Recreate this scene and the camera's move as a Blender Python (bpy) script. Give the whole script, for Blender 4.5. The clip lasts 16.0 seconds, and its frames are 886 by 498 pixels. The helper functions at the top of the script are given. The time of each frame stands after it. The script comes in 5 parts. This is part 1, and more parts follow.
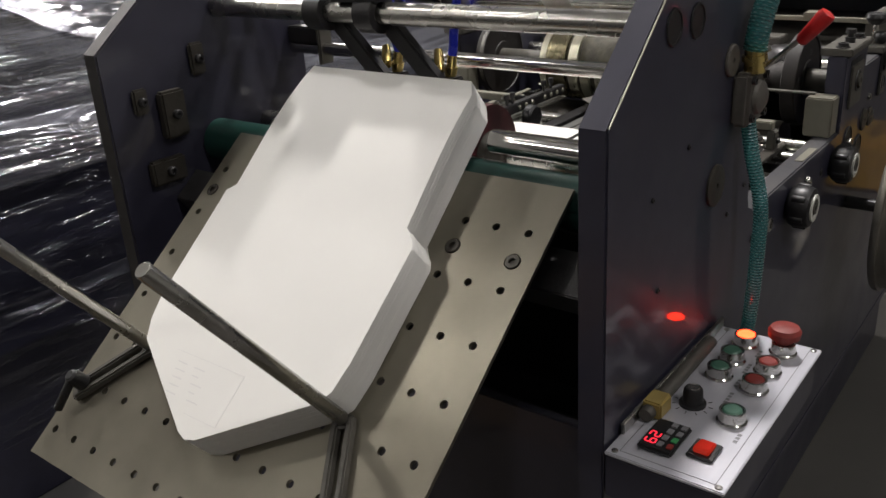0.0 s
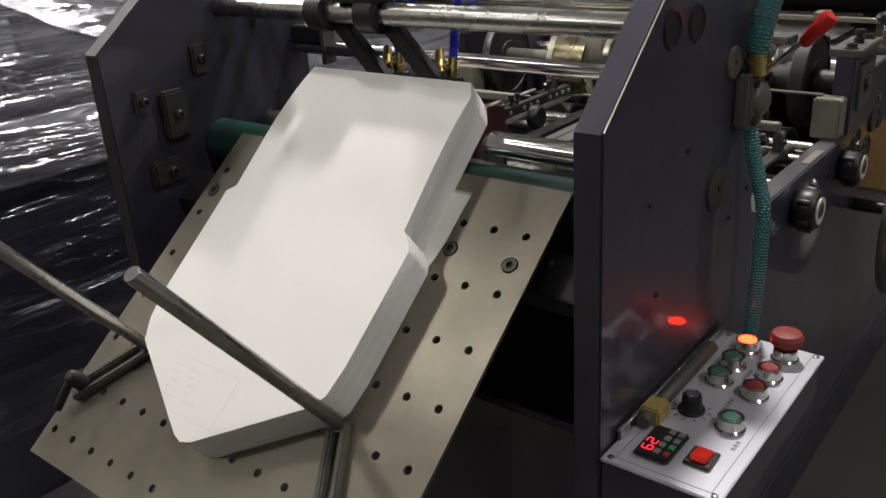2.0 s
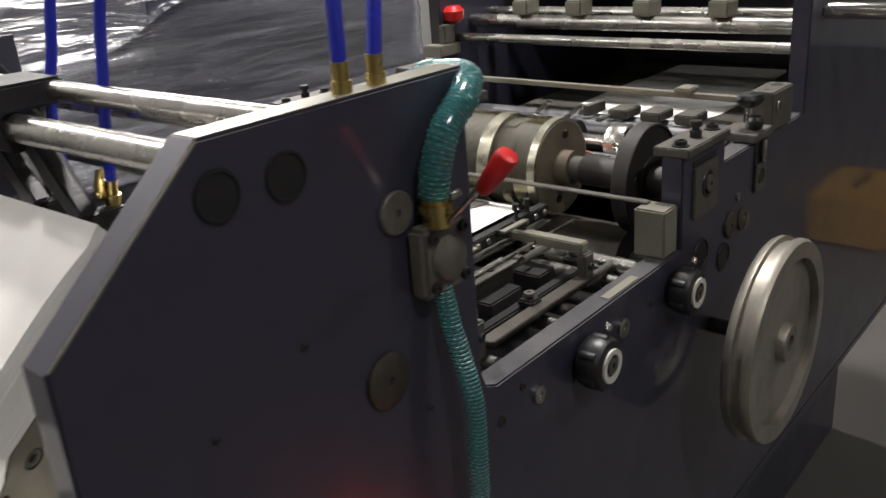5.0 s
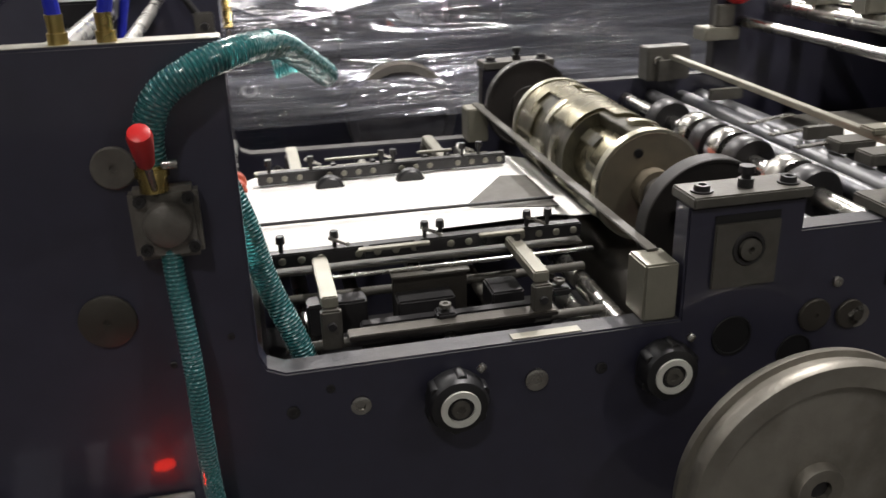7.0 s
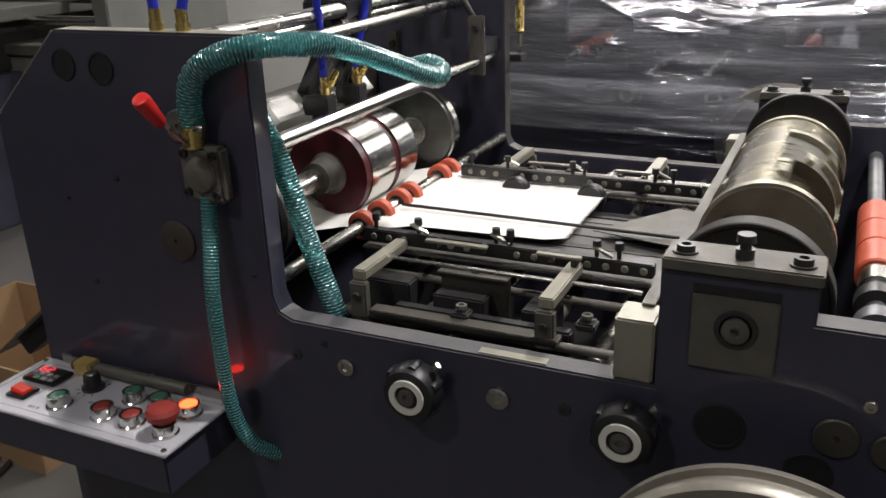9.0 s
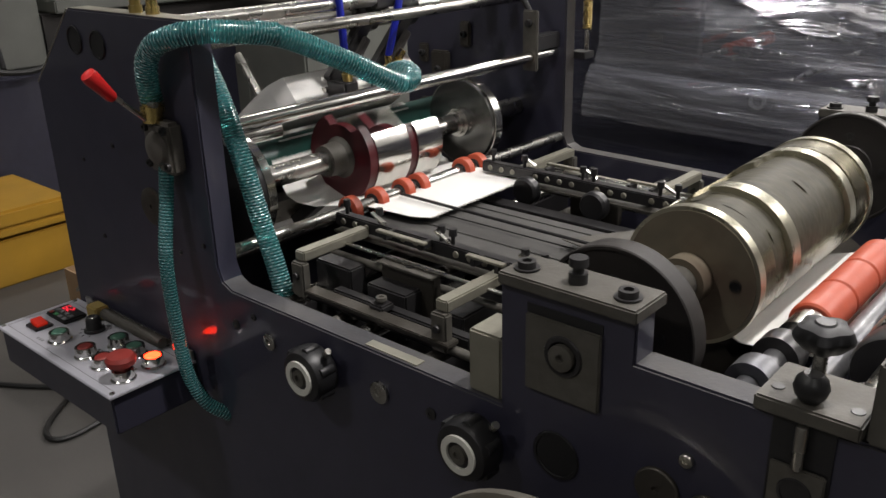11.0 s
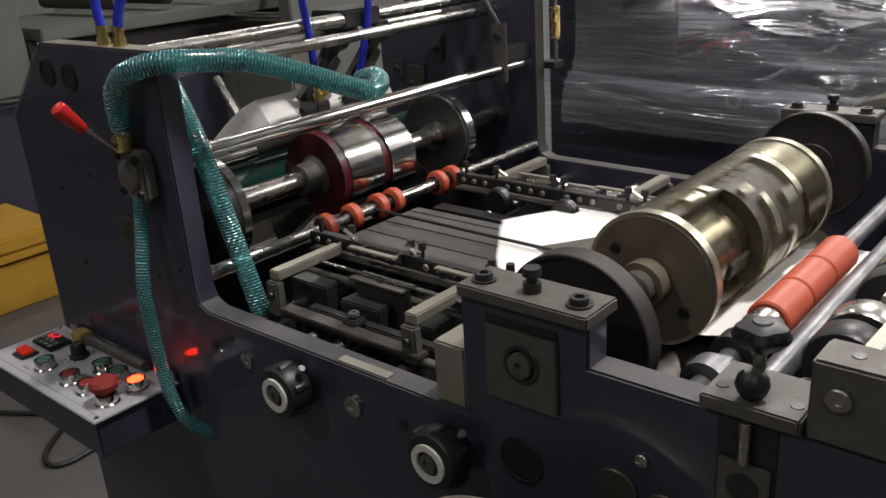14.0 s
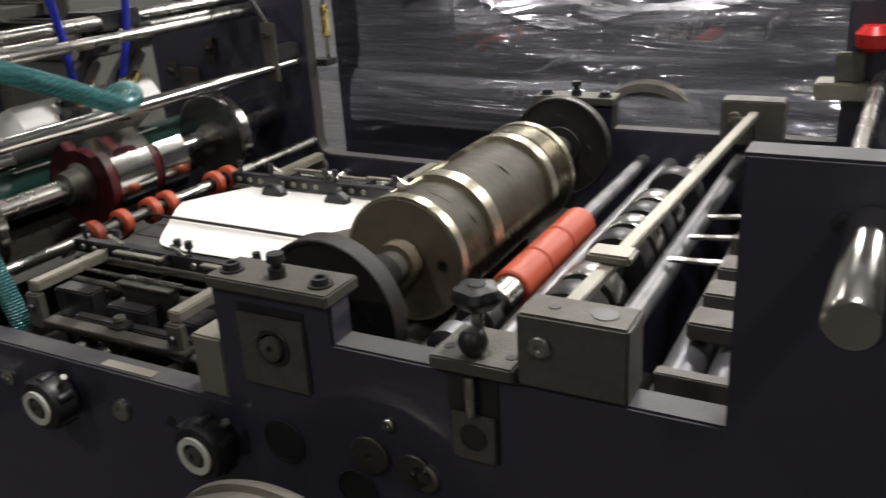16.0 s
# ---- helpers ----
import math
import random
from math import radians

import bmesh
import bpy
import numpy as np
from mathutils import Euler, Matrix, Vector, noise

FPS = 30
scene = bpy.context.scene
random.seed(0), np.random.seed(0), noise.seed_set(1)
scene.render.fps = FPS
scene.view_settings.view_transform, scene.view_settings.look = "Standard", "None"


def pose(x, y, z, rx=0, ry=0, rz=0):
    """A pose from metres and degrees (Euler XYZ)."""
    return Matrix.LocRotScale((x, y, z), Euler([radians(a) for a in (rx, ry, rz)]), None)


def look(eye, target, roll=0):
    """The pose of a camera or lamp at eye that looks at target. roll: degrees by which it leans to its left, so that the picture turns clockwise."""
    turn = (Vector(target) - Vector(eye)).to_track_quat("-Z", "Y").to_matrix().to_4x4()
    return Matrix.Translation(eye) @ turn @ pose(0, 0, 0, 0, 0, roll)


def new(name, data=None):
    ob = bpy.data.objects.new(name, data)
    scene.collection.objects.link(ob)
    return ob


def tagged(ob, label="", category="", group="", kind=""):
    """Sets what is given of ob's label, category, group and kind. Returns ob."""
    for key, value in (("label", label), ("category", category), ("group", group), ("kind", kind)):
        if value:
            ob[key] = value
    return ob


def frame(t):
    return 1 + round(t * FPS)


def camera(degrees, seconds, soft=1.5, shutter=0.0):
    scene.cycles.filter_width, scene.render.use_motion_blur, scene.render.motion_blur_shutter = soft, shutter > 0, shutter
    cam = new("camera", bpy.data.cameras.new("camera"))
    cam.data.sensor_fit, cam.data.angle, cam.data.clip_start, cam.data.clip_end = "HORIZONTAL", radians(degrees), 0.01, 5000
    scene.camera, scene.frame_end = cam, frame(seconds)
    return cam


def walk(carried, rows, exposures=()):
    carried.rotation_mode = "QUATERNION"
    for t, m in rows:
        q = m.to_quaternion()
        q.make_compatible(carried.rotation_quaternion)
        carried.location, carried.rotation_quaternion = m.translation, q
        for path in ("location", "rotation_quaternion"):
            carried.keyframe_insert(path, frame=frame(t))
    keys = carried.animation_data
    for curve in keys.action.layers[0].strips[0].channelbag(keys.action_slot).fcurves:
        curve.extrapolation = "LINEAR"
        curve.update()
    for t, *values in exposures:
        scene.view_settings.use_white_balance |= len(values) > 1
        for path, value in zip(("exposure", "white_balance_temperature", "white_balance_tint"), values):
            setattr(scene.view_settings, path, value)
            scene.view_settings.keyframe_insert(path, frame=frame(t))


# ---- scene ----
cam = camera(54.3, 16.0, shutter=0.3)
PATH = [
    (0, (-0.615, -0.315, 1.308), (0.824, 0.839, 0.536), -3.7),
    (0.5, (-0.612, -0.318, 1.309), (0.827, 0.837, 0.537), -3.7),
    (1, (-0.609, -0.319, 1.31), (0.826, 0.835, 0.531), -3.7),
    (1.5, (-0.605, -0.323, 1.31), (0.822, 0.842, 0.531), -3.8),
    (2, (-0.598, -0.324, 1.31), (0.82, 0.855, 0.534), -3.8),
    (2.5, (-0.592, -0.328, 1.309), (0.819, 0.863, 0.539), -3.9),
    (3, (-0.586, -0.332, 1.31), (0.813, 0.872, 0.54), -4.1),
    (3.5, (-0.558, -0.341, 1.309), (0.808, 0.896, 0.532), -3.7),
    (4, (-0.474, -0.359, 1.305), (0.903, 0.868, 0.53), -3.1),
    (4.5, (-0.313, -0.383, 1.327), (1.122, 0.8, 0.592), -3.9),
    (6.8, (0.314, -0.652, 1.325), (0.900, 1.110, 0.578), -2.6),
    (7, (0.377, -0.678, 1.314), (0.776, 1.128, 0.552), -1.6),
    (7.5, (0.481, -0.700, 1.313), (0.573, 1.143, 0.542), -2.4),
    (8, (0.618, -0.663, 1.309), (0.497, 1.192, 0.572), -0.9),
    (8.5, (0.726, -0.664, 1.310), (0.201, 1.136, 0.615), -2.3),
    (9, (0.883, -0.669, 1.316), (0.074, 1.013, 0.596), -2.1),
    (9.2, (0.922, -0.648, 1.316), (0.040, 0.998, 0.592), -2.5),
    (11.3, (1.164, -0.494, 1.318), (-0.094, 0.882, 0.593), -1.6),
    (11.5, (1.172, -0.492, 1.321), (-0.096, 0.88, 0.607), -1.8),
    (12, (1.174, -0.492, 1.324), (-0.092, 0.886, 0.616), -2.6),
    (12.5, (1.175, -0.494, 1.325), (-0.078, 0.892, 0.612), -2.9),
    (13, (1.176, -0.494, 1.326), (-0.074, 0.894, 0.613), -3.2),
    (13.5, (1.177, -0.494, 1.326), (-0.069, 0.898, 0.611), -3.4),
    (14, (1.182, -0.492, 1.328), (-0.058, 0.905, 0.613), -3.9),
    (14.5, (1.185, -0.492, 1.329), (-0.046, 0.916, 0.619), -4.2),
    (15, (1.199, -0.495, 1.33), (-0.001, 0.94, 0.624), -4.3),
    (15.5, (1.225, -0.498, 1.328), (0.116, 1.005, 0.614), -3.9),
    (16, (1.258, -0.485, 1.323), (0.349, 1.137, 0.586), -3.7),
]
walk(cam, [(t, look(eye, target, roll)) for t, eye, target, roll in PATH],
     exposures=[(0, 0.56), (3.5, 0.56), (4.5, 0.78), (7, 0.62), (9, 0.54), (11.5, 0.28), (15, 0.28), (16, 0.3)])

# ---- light: a closed hall with inferred lamps and added fill lamps ----
world = bpy.data.worlds.new("hall_air")
scene.world = world
world.use_nodes = True
world.node_tree.nodes["Background"].inputs[0].default_value = (0.9, 0.95, 1.0, 1)
world.node_tree.nodes["Background"].inputs[1].default_value = 0.02


# ---- materials ----
def mat(name, base, rough=0.5, metal=0.0, grain=0.0, scale=40.0, stain=0.0, stain_scale=4.0, bump=0.0, bump_scale=200.0,
        stretch=(1, 1, 1), spread=0.1, stain_colour=None, emit=None, power=0.0, transmission=0.0, coat=0.0, coat_rough=0.1, alpha=1.0):
    m = bpy.data.materials.new(name)
    m.use_nodes = True
    nt = m.node_tree
    b = nt.nodes["Principled BSDF"]
    b.inputs["Roughness"].default_value = rough
    b.inputs["Metallic"].default_value = metal
    b.inputs["Base Color"].default_value = (*base, 1)
    b.inputs["Transmission Weight"].default_value = transmission
    b.inputs["Coat Weight"].default_value = coat
    b.inputs["Coat Roughness"].default_value = coat_rough
    b.inputs["Alpha"].default_value = alpha
    if emit:
        b.inputs["Emission Color"].default_value = (*emit, 1)
        b.inputs["Emission Strength"].default_value = power
    co = nt.nodes.new("ShaderNodeTexCoord")
    mp = nt.nodes.new("ShaderNodeMapping")
    mp.inputs["Scale"].default_value = stretch
    nt.links.new(co.outputs["Object"], mp.inputs["Vector"])

    def noise_node(s, detail=4.0):
        n = nt.nodes.new("ShaderNodeTexNoise")
        n.inputs["Scale"].default_value = s
        n.inputs["Detail"].default_value = detail
        nt.links.new(mp.outputs["Vector"], n.inputs["Vector"])
        return n

    def mix(fac, a, c, kind="MIX"):
        x = nt.nodes.new("ShaderNodeMix")
        x.data_type, x.blend_type = "RGBA", kind
        for sock, v in ((x.inputs[0], fac), (x.inputs[6], a), (x.inputs[7], c)):
            if isinstance(v, bpy.types.NodeSocket):
                nt.links.new(v, sock)
            else:
                sock.default_value = v
        return x.outputs[2]

    col = None
    if grain or stain:
        dark = tuple(max(0, c * (1 - grain)) for c in base)
        lite = tuple(min(1, c * (1 + grain)) for c in base)
        col = mix(noise_node(scale).outputs["Fac"], (*dark, 1), (*lite, 1))
        if stain:
            ramp = nt.nodes.new("ShaderNodeValToRGB")
            ramp.color_ramp.elements[0].position, ramp.color_ramp.elements[1].position = 0.45, 0.7
            n = noise_node(stain_scale, 8.0)
            nt.links.new(n.outputs["Fac"], ramp.inputs[0])
            sc = stain_colour or tuple(c * 0.5 for c in base)
            ml = nt.nodes.new("ShaderNodeMath")
            ml.operation = "MULTIPLY"
            ml.inputs[1].default_value = stain
            nt.links.new(ramp.outputs[0], ml.inputs[0])
            col = mix(ml.outputs[0], col, (*sc, 1))
        nt.links.new(col, b.inputs["Base Color"])
        mr = nt.nodes.new("ShaderNodeMapRange")
        mr.inputs[3].default_value, mr.inputs[4].default_value = max(0.02, rough - spread), min(1, rough + spread)
        nt.links.new(noise_node(scale * 0.4).outputs["Fac"], mr.inputs[0])
        nt.links.new(mr.outputs[0], b.inputs["Roughness"])
    if bump:
        bp = nt.nodes.new("ShaderNodeBump")
        bp.inputs["Strength"].default_value = bump
        bp.inputs["Distance"].default_value = 0.002
        nt.links.new(noise_node(bump_scale, 3.0).outputs["Fac"], bp.inputs["Height"])
        nt.links.new(bp.outputs[0], b.inputs["Normal"])
    return m


PAINT = mat("navy_machine_paint", (0.0245, 0.0242, 0.0430), 0.5, 0, 0.25, 30, 0.4, 5, 0.05, 350, stain_colour=(0.033, 0.032, 0.047), coat=0.5, coat_rough=0.06)
PAINT_EDGE = mat("dusty_worn_paint_edge", (0.046, 0.045, 0.050), 0.55, 0.1, 0.3, 40, 0.6, 16, 0.12, 300, stain_colour=(0.085, 0.081, 0.076))
VALVE = mat("weathered_cast_valve", (0.135, 0.125, 0.11), 0.5, 0.25, 0.3, 50, 0.7, 30, 0.2, 200, stain_colour=(0.05, 0.045, 0.04))
BLACK = mat("black_oxide_steel", (0.030, 0.029, 0.030), 0.38, 0.3, 0.3, 60, 0.3, 12, 0.1, 250)
STEEL = mat("ground_steel", (0.47, 0.46, 0.43), 0.27, 1, 0.15, 60, 0.5, 14, 0.06, 300, spread=0.12, stain_colour=(0.25, 0.235, 0.205))
CHROME = mat("chromed_steel", (0.62, 0.61, 0.58), 0.16, 1, 0.12, 60, 0.35, 20, 0.03, 260, stain_colour=(0.36, 0.345, 0.31))
DULL = mat("dull_grey_steel", (0.088, 0.083, 0.072), 0.55, 0.25, 0.28, 90, 0.6, 38, 0.14, 300, stain_colour=(0.066, 0.060, 0.048))
IRON = mat("oiled_cast_iron", (0.075, 0.068, 0.058), 0.45, 0.6, 0.25, 40, 0.5, 9, 0.15, 260, stain_colour=(0.03, 0.027, 0.022))
OILY_SHADE = mat("oily_steel_and_shade", (0.014, 0.012, 0.011), 0.6, 0.1, 0.35, 40, 0.7, 14, 0.12, 260, stain_colour=(0.026, 0.021, 0.018))
RUBBERBED = mat("grey_bed_sheet", (0.080, 0.078, 0.074), 0.5, 0.2, 0.15, 60, 0.5, 12, 0.08, 300, stain_colour=(0.045, 0.044, 0.042))
TRAY = mat("zinc_plated_sheet", (0.225, 0.208, 0.165), 0.36, 0.8, 0.10, 25, 0.7, 6, 0.04, 400, spread=0.14, stain_colour=(0.135, 0.123, 0.095))
PLATED = mat("plated_die_cylinder", (0.215, 0.192, 0.122), 0.26, 0.9, 0.35, 50, 0.9, 16, 0.25, 90, spread=0.16, stain_colour=(0.075, 0.065, 0.037))
RIB = mat("worn_bright_rib", (0.50, 0.48, 0.38), 0.30, 0.85, 0.15, 90, 0.5, 40, 0.1, 200, spread=0.12, stain_colour=(0.26, 0.24, 0.17))
ZINC = mat("worn_bright_zinc", (0.25, 0.24, 0.195), 0.40, 0.4, 0.15, 50, 0.5, 14, 0.06, 250, stain_colour=(0.17, 0.16, 0.125))
PLATE_DARK = mat("dark_mottled_recess", (0.046, 0.041, 0.023), 0.6, 0.0, 0.6, 90, 0.8, 40, 0.8, 110, stain_colour=(0.014, 0.012, 0.007))
FACE = mat("machined_cylinder_face", (0.215, 0.185, 0.135), 0.42, 0.45, 0.25, 50, 0.9, 13, 0.08, 250, stain_colour=(0.115, 0.065, 0.05))
CARD = mat("white_card", (0.78, 0.77, 0.735), 0.62, 0, 0.02, 18, 0.1, 6, 0.02, 500, stain_colour=(0.74, 0.72, 0.68))
CARD_EDGE = mat("stacked_card_edges", (0.83, 0.82, 0.79), 0.75, 0, 0.05, 900, 0.10, 30, 0.07, 900, stretch=(0.06, 0.06, 1))
PRINT = mat("pale_printed_ink", (0.70, 0.69, 0.67), 0.7)
ORANGE = mat("orange_polyurethane", (0.42, 0.070, 0.030), 0.5, 0, 0.12, 60, 0.35, 20, 0.05, 200, stain_colour=(0.35, 0.05, 0.02))
MAROON = mat("maroon_disc", (0.062, 0.005, 0.009), 0.4, 0, 0.2, 50, 0.3, 15, stain_colour=(0.07, 0.006, 0.008))
GREEN = mat("green_roller_rubber", (0.010, 0.042, 0.034), 0.33, 0, 0.2, 50, 0.4, 18, stain_colour=(0.010, 0.022, 0.019))
HOSE = mat("teal_clear_hose", (0.085, 0.44, 0.45), 0.16, 0, 0.1, 60, transmission=0.82, coat=0.2)
COIL = mat("hose_wire_coil", (0.30, 0.42, 0.42), 0.3, 0.7)
BLUE = mat("blue_air_tube", (0.02, 0.03, 0.42), 0.3, 0, 0.1, 60)
FLANGE = mat("smooth_dark_steel", (0.20, 0.20, 0.195), 0.24, 0.85, 0.2, 30, 0.4, 9, 0.03, 200, stain_colour=(0.12, 0.12, 0.115))
SATIN = mat("satin_grey_steel", (0.20, 0.20, 0.205), 0.45, 0.8, 0.25, 40, 0.8, 22, 0.08, 200, stain_colour=(0.085, 0.088, 0.105))
BRASS = mat("brass_fitting", (0.55, 0.42, 0.16), 0.28, 1, 0.15, 60)
ALU = mat("brushed_panel_aluminium", (0.52, 0.52, 0.57), 0.42, 0.35, 0.06, 30, 0.25, 9, 0.03, 300, stretch=(1, 8, 1), stain_colour=(0.45, 0.45, 0.48))
REDP = mat("red_plastic", (0.55, 0.02, 0.02), 0.3, 0, 0.08, 50)
REDDULL = mat("worn_red_plastic", (0.24, 0.03, 0.024), 0.5, 0, 0.15, 60, 0.3, 40)
GREENP = mat("green_plastic", (0.05, 0.13, 0.09), 0.4, 0, 0.1, 60)
BLACKP = mat("black_plastic", (0.011, 0.011, 0.012), 0.42, 0, 0.2, 60)
YELLOWP = mat("yellow_brass_block", (0.40, 0.30, 0.10), 0.45, 0.3, 0.2, 60)
LIT = mat("lit_amber_lens", (0.9, 0.06, 0.03), 0.3, emit=(1.0, 0.024, 0.006), power=13.0)
REDLED = mat("red_digit_light", (0.5, 0.02, 0.02), 0.3, emit=(1.0, 0.03, 0.06), power=0.8)
REDGLOW = mat("glowing_red_rocker", (0.38, 0.015, 0.012), 0.25, emit=(1.0, 0.05, 0.01), power=0.12)
GREENLED = mat("green_key", (0.05, 0.3, 0.1), 0.4)
GREYKEY = mat("grey_key", (0.2, 0.2, 0.21), 0.45)
CAST = mat("cast_aluminium", (0.33, 0.31, 0.27), 0.45, 0.7, 0.2, 40, 0.85, 14, 0.15, 220, stain_colour=(0.17, 0.155, 0.13))
LABEL = mat("pale_label", (0.55, 0.55, 0.5), 0.5, 0, 0.1, 80)
CONCRETE = mat("dark_shop_floor", (0.085, 0.080, 0.074), 0.6, 0, 0.25, 3, 0.6, 0.9, 0.2, 60, stain_colour=(0.05, 0.048, 0.045))
WALL = mat("hall_wall_paint", (0.56, 0.56, 0.54), 0.8, 0, 0.1, 2, 0.3, 0.6, stain_colour=(0.38, 0.38, 0.36))
ROOF = mat("hall_roof_sheet", (0.55, 0.56, 0.57), 0.7, 0, 0.1, 2)
YELLOW = mat("yellow_steel_paint", (0.40, 0.22, 0.02), 0.5, 0, 0.15, 10, 0.4, 3, stain_colour=(0.25, 0.15, 0.03))
GREYM = mat("grey_machine_paint", (0.14, 0.145, 0.13), 0.45, 0, 0.2, 8, 0.4, 3, stain_colour=(0.08, 0.082, 0.075))
BOARD = mat("brown_cardboard", (0.30, 0.19, 0.10), 0.8, 0, 0.12, 20, 0.3, 4)
TUBE = mat("lamp_tube", (0.9, 0.9, 0.9), 0.4, emit=(1.0, 0.96, 0.88), power=14.0)
CABLE = mat("black_cable", (0.01, 0.01, 0.01), 0.5)


def film_material(name, gloss, base_gloss, rough, milk_low, milk_high, tint=0.9):
    m = bpy.data.materials.new(name)
    m.use_nodes = True
    nt = m.node_tree
    out = nt.nodes["Material Output"]
    nt.nodes.remove(nt.nodes["Principled BSDF"])
    co = nt.nodes.new("ShaderNodeTexCoord")
    mp = nt.nodes.new("ShaderNodeMapping")
    mp.inputs["Scale"].default_value = (1.1, 1, 14)
    mp.inputs["Rotation"].default_value = (0, radians(7), 0)
    nt.links.new(co.outputs["Object"], mp.inputs["Vector"])
    n = nt.nodes.new("ShaderNodeTexNoise")
    n.inputs["Scale"].default_value, n.inputs["Detail"].default_value, n.inputs["Distortion"].default_value = 1.7, 3.2, 1.0
    nt.links.new(mp.outputs["Vector"], n.inputs["Vector"])
    bp = nt.nodes.new("ShaderNodeBump")
    bp.inputs["Strength"].default_value, bp.inputs["Distance"].default_value = 1.0, 0.04
    nt.links.new(n.outputs["Fac"], bp.inputs["Height"])
    gl = nt.nodes.new("ShaderNodeBsdfGlossy")
    gl.inputs["Color"].default_value = (tint, tint, tint * 1.05, 1)
    gl.inputs["Roughness"].default_value = rough
    nt.links.new(bp.outputs[0], gl.inputs["Normal"])
    tr = nt.nodes.new("ShaderNodeBsdfTransparent")
    tr.inputs["Color"].default_value = (0.86, 0.87, 0.9, 1)
    fr = nt.nodes.new("ShaderNodeFresnel")
    fr.inputs["IOR"].default_value = 1.5
    nt.links.new(bp.outputs[0], fr.inputs["Normal"])
    ad = nt.nodes.new("ShaderNodeMath")
    ad.operation = "MULTIPLY_ADD"
    ad.inputs[1].default_value, ad.inputs[2].default_value = gloss, base_gloss
    nt.links.new(fr.outputs[0], ad.inputs[0])
    mx = nt.nodes.new("ShaderNodeMixShader")
    nt.links.new(ad.outputs[0], mx.inputs[0])
    nt.links.new(tr.outputs[0], mx.inputs[1])
    nt.links.new(gl.outputs[0], mx.inputs[2])
    milk = nt.nodes.new("ShaderNodeBsdfTranslucent")
    milk.inputs["Color"].default_value = (0.85, 0.86, 0.9, 1)
    streak = nt.nodes.new("ShaderNodeMapRange")
    streak.inputs[1].default_value, streak.inputs[2].default_value = 0.56, 0.80
    streak.inputs[3].default_value, streak.inputs[4].default_value = milk_low, milk_high
    nt.links.new(n.outputs["Fac"], streak.inputs[0])
    m2 = nt.nodes.new("ShaderNodeMixShader")
    nt.links.new(streak.outputs[0], m2.inputs[0])
    nt.links.new(mx.outputs[0], m2.inputs[1])
    haze = nt.nodes.new("ShaderNodeBsdfDiffuse")
    haze.inputs["Color"].default_value = (0.85, 0.86, 0.9, 1)
    both = nt.nodes.new("ShaderNodeMixShader")
    both.inputs[0].default_value = 0.55
    nt.links.new(milk.outputs[0], both.inputs[1])
    nt.links.new(haze.outputs[0], both.inputs[2])
    nt.links.new(both.outputs[0], m2.inputs[2])
    nt.links.new(m2.outputs[0], out.inputs["Surface"])
    return m


# One film in three copies; brighter haze and glare are built into the latter two.
FILM = film_material("stretch_film", 0.2, 0.009, 0.12, 0.004, 0.045, 0.46)
FILM_DECK = film_material("painted_glare_deck_film", 1.6, 0.15, 0.09, 0.02, 0.20)
FILM_MID = film_material("painted_haze_film", 1.0, 0.09, 0.11, 0.075, 0.30, 0.8)


# ---- mesh helpers ----
def thing(name, label, category, group="", kind="", at=(0, 0, 0)):
    ob = new(name)
    ob.empty_display_size = 0.02
    ob.location = at
    return tagged(ob, label, category, group, kind)


def mesh(name, bm, material, smooth=True):
    bmesh.ops.recalc_face_normals(bm, faces=bm.faces)
    me = bpy.data.meshes.new(name)
    bm.to_mesh(me)
    bm.free()
    me.materials.append(material)
    if smooth:
        me.shade_smooth()
        me.set_sharp_from_angle(angle=radians(35))
    return me


def part(name, bm, material, parent=None, label="", smooth=True):
    """Links bm as one mesh object; its coordinates are the world's, less the parent's place."""
    me = mesh(name, bm, material, smooth)
    ob = new(name, me)
    if parent:
        base = Vector((0, 0, 0))
        p = parent
        while p:
            base += p.location
            p = p.parent
        me.transform(Matrix.Translation(-base))
        ob.parent = parent
    return tagged(ob, label)


def solid(name, bm, material, label, category, group="", kind="", smooth=True):
    return tagged(part(name, bm, material, None, "", smooth), label, category, group, kind)


def box(x0, x1, y0, y1, z0, z1, bevel=0.0015, bm=None):
    out = bm or bmesh.new()
    geo = bmesh.ops.create_cube(out, size=1, matrix=Matrix.Translation(((x0 + x1) / 2, (y0 + y1) / 2, (z0 + z1) / 2)) @ Matrix.Diagonal((x1 - x0, y1 - y0, z1 - z0, 1)))
    if bevel:
        es = list({e for v in geo["verts"] for e in v.link_edges})
        bmesh.ops.bevel(out, geom=es, offset=bevel, segments=2, affect="EDGES", clamp_overlap=True)
    return out


def rot_box(centre, size, turn, bevel=0.0015, bm=None):
    out = bm or bmesh.new()
    geo = bmesh.ops.create_cube(out, size=1, matrix=Matrix.Translation(centre) @ turn @ Matrix.Diagonal((*size, 1)))
    if bevel:
        es = list({e for v in geo["verts"] for e in v.link_edges})
        bmesh.ops.bevel(out, geom=es, offset=bevel, segments=2, affect="EDGES", clamp_overlap=True)
    return out


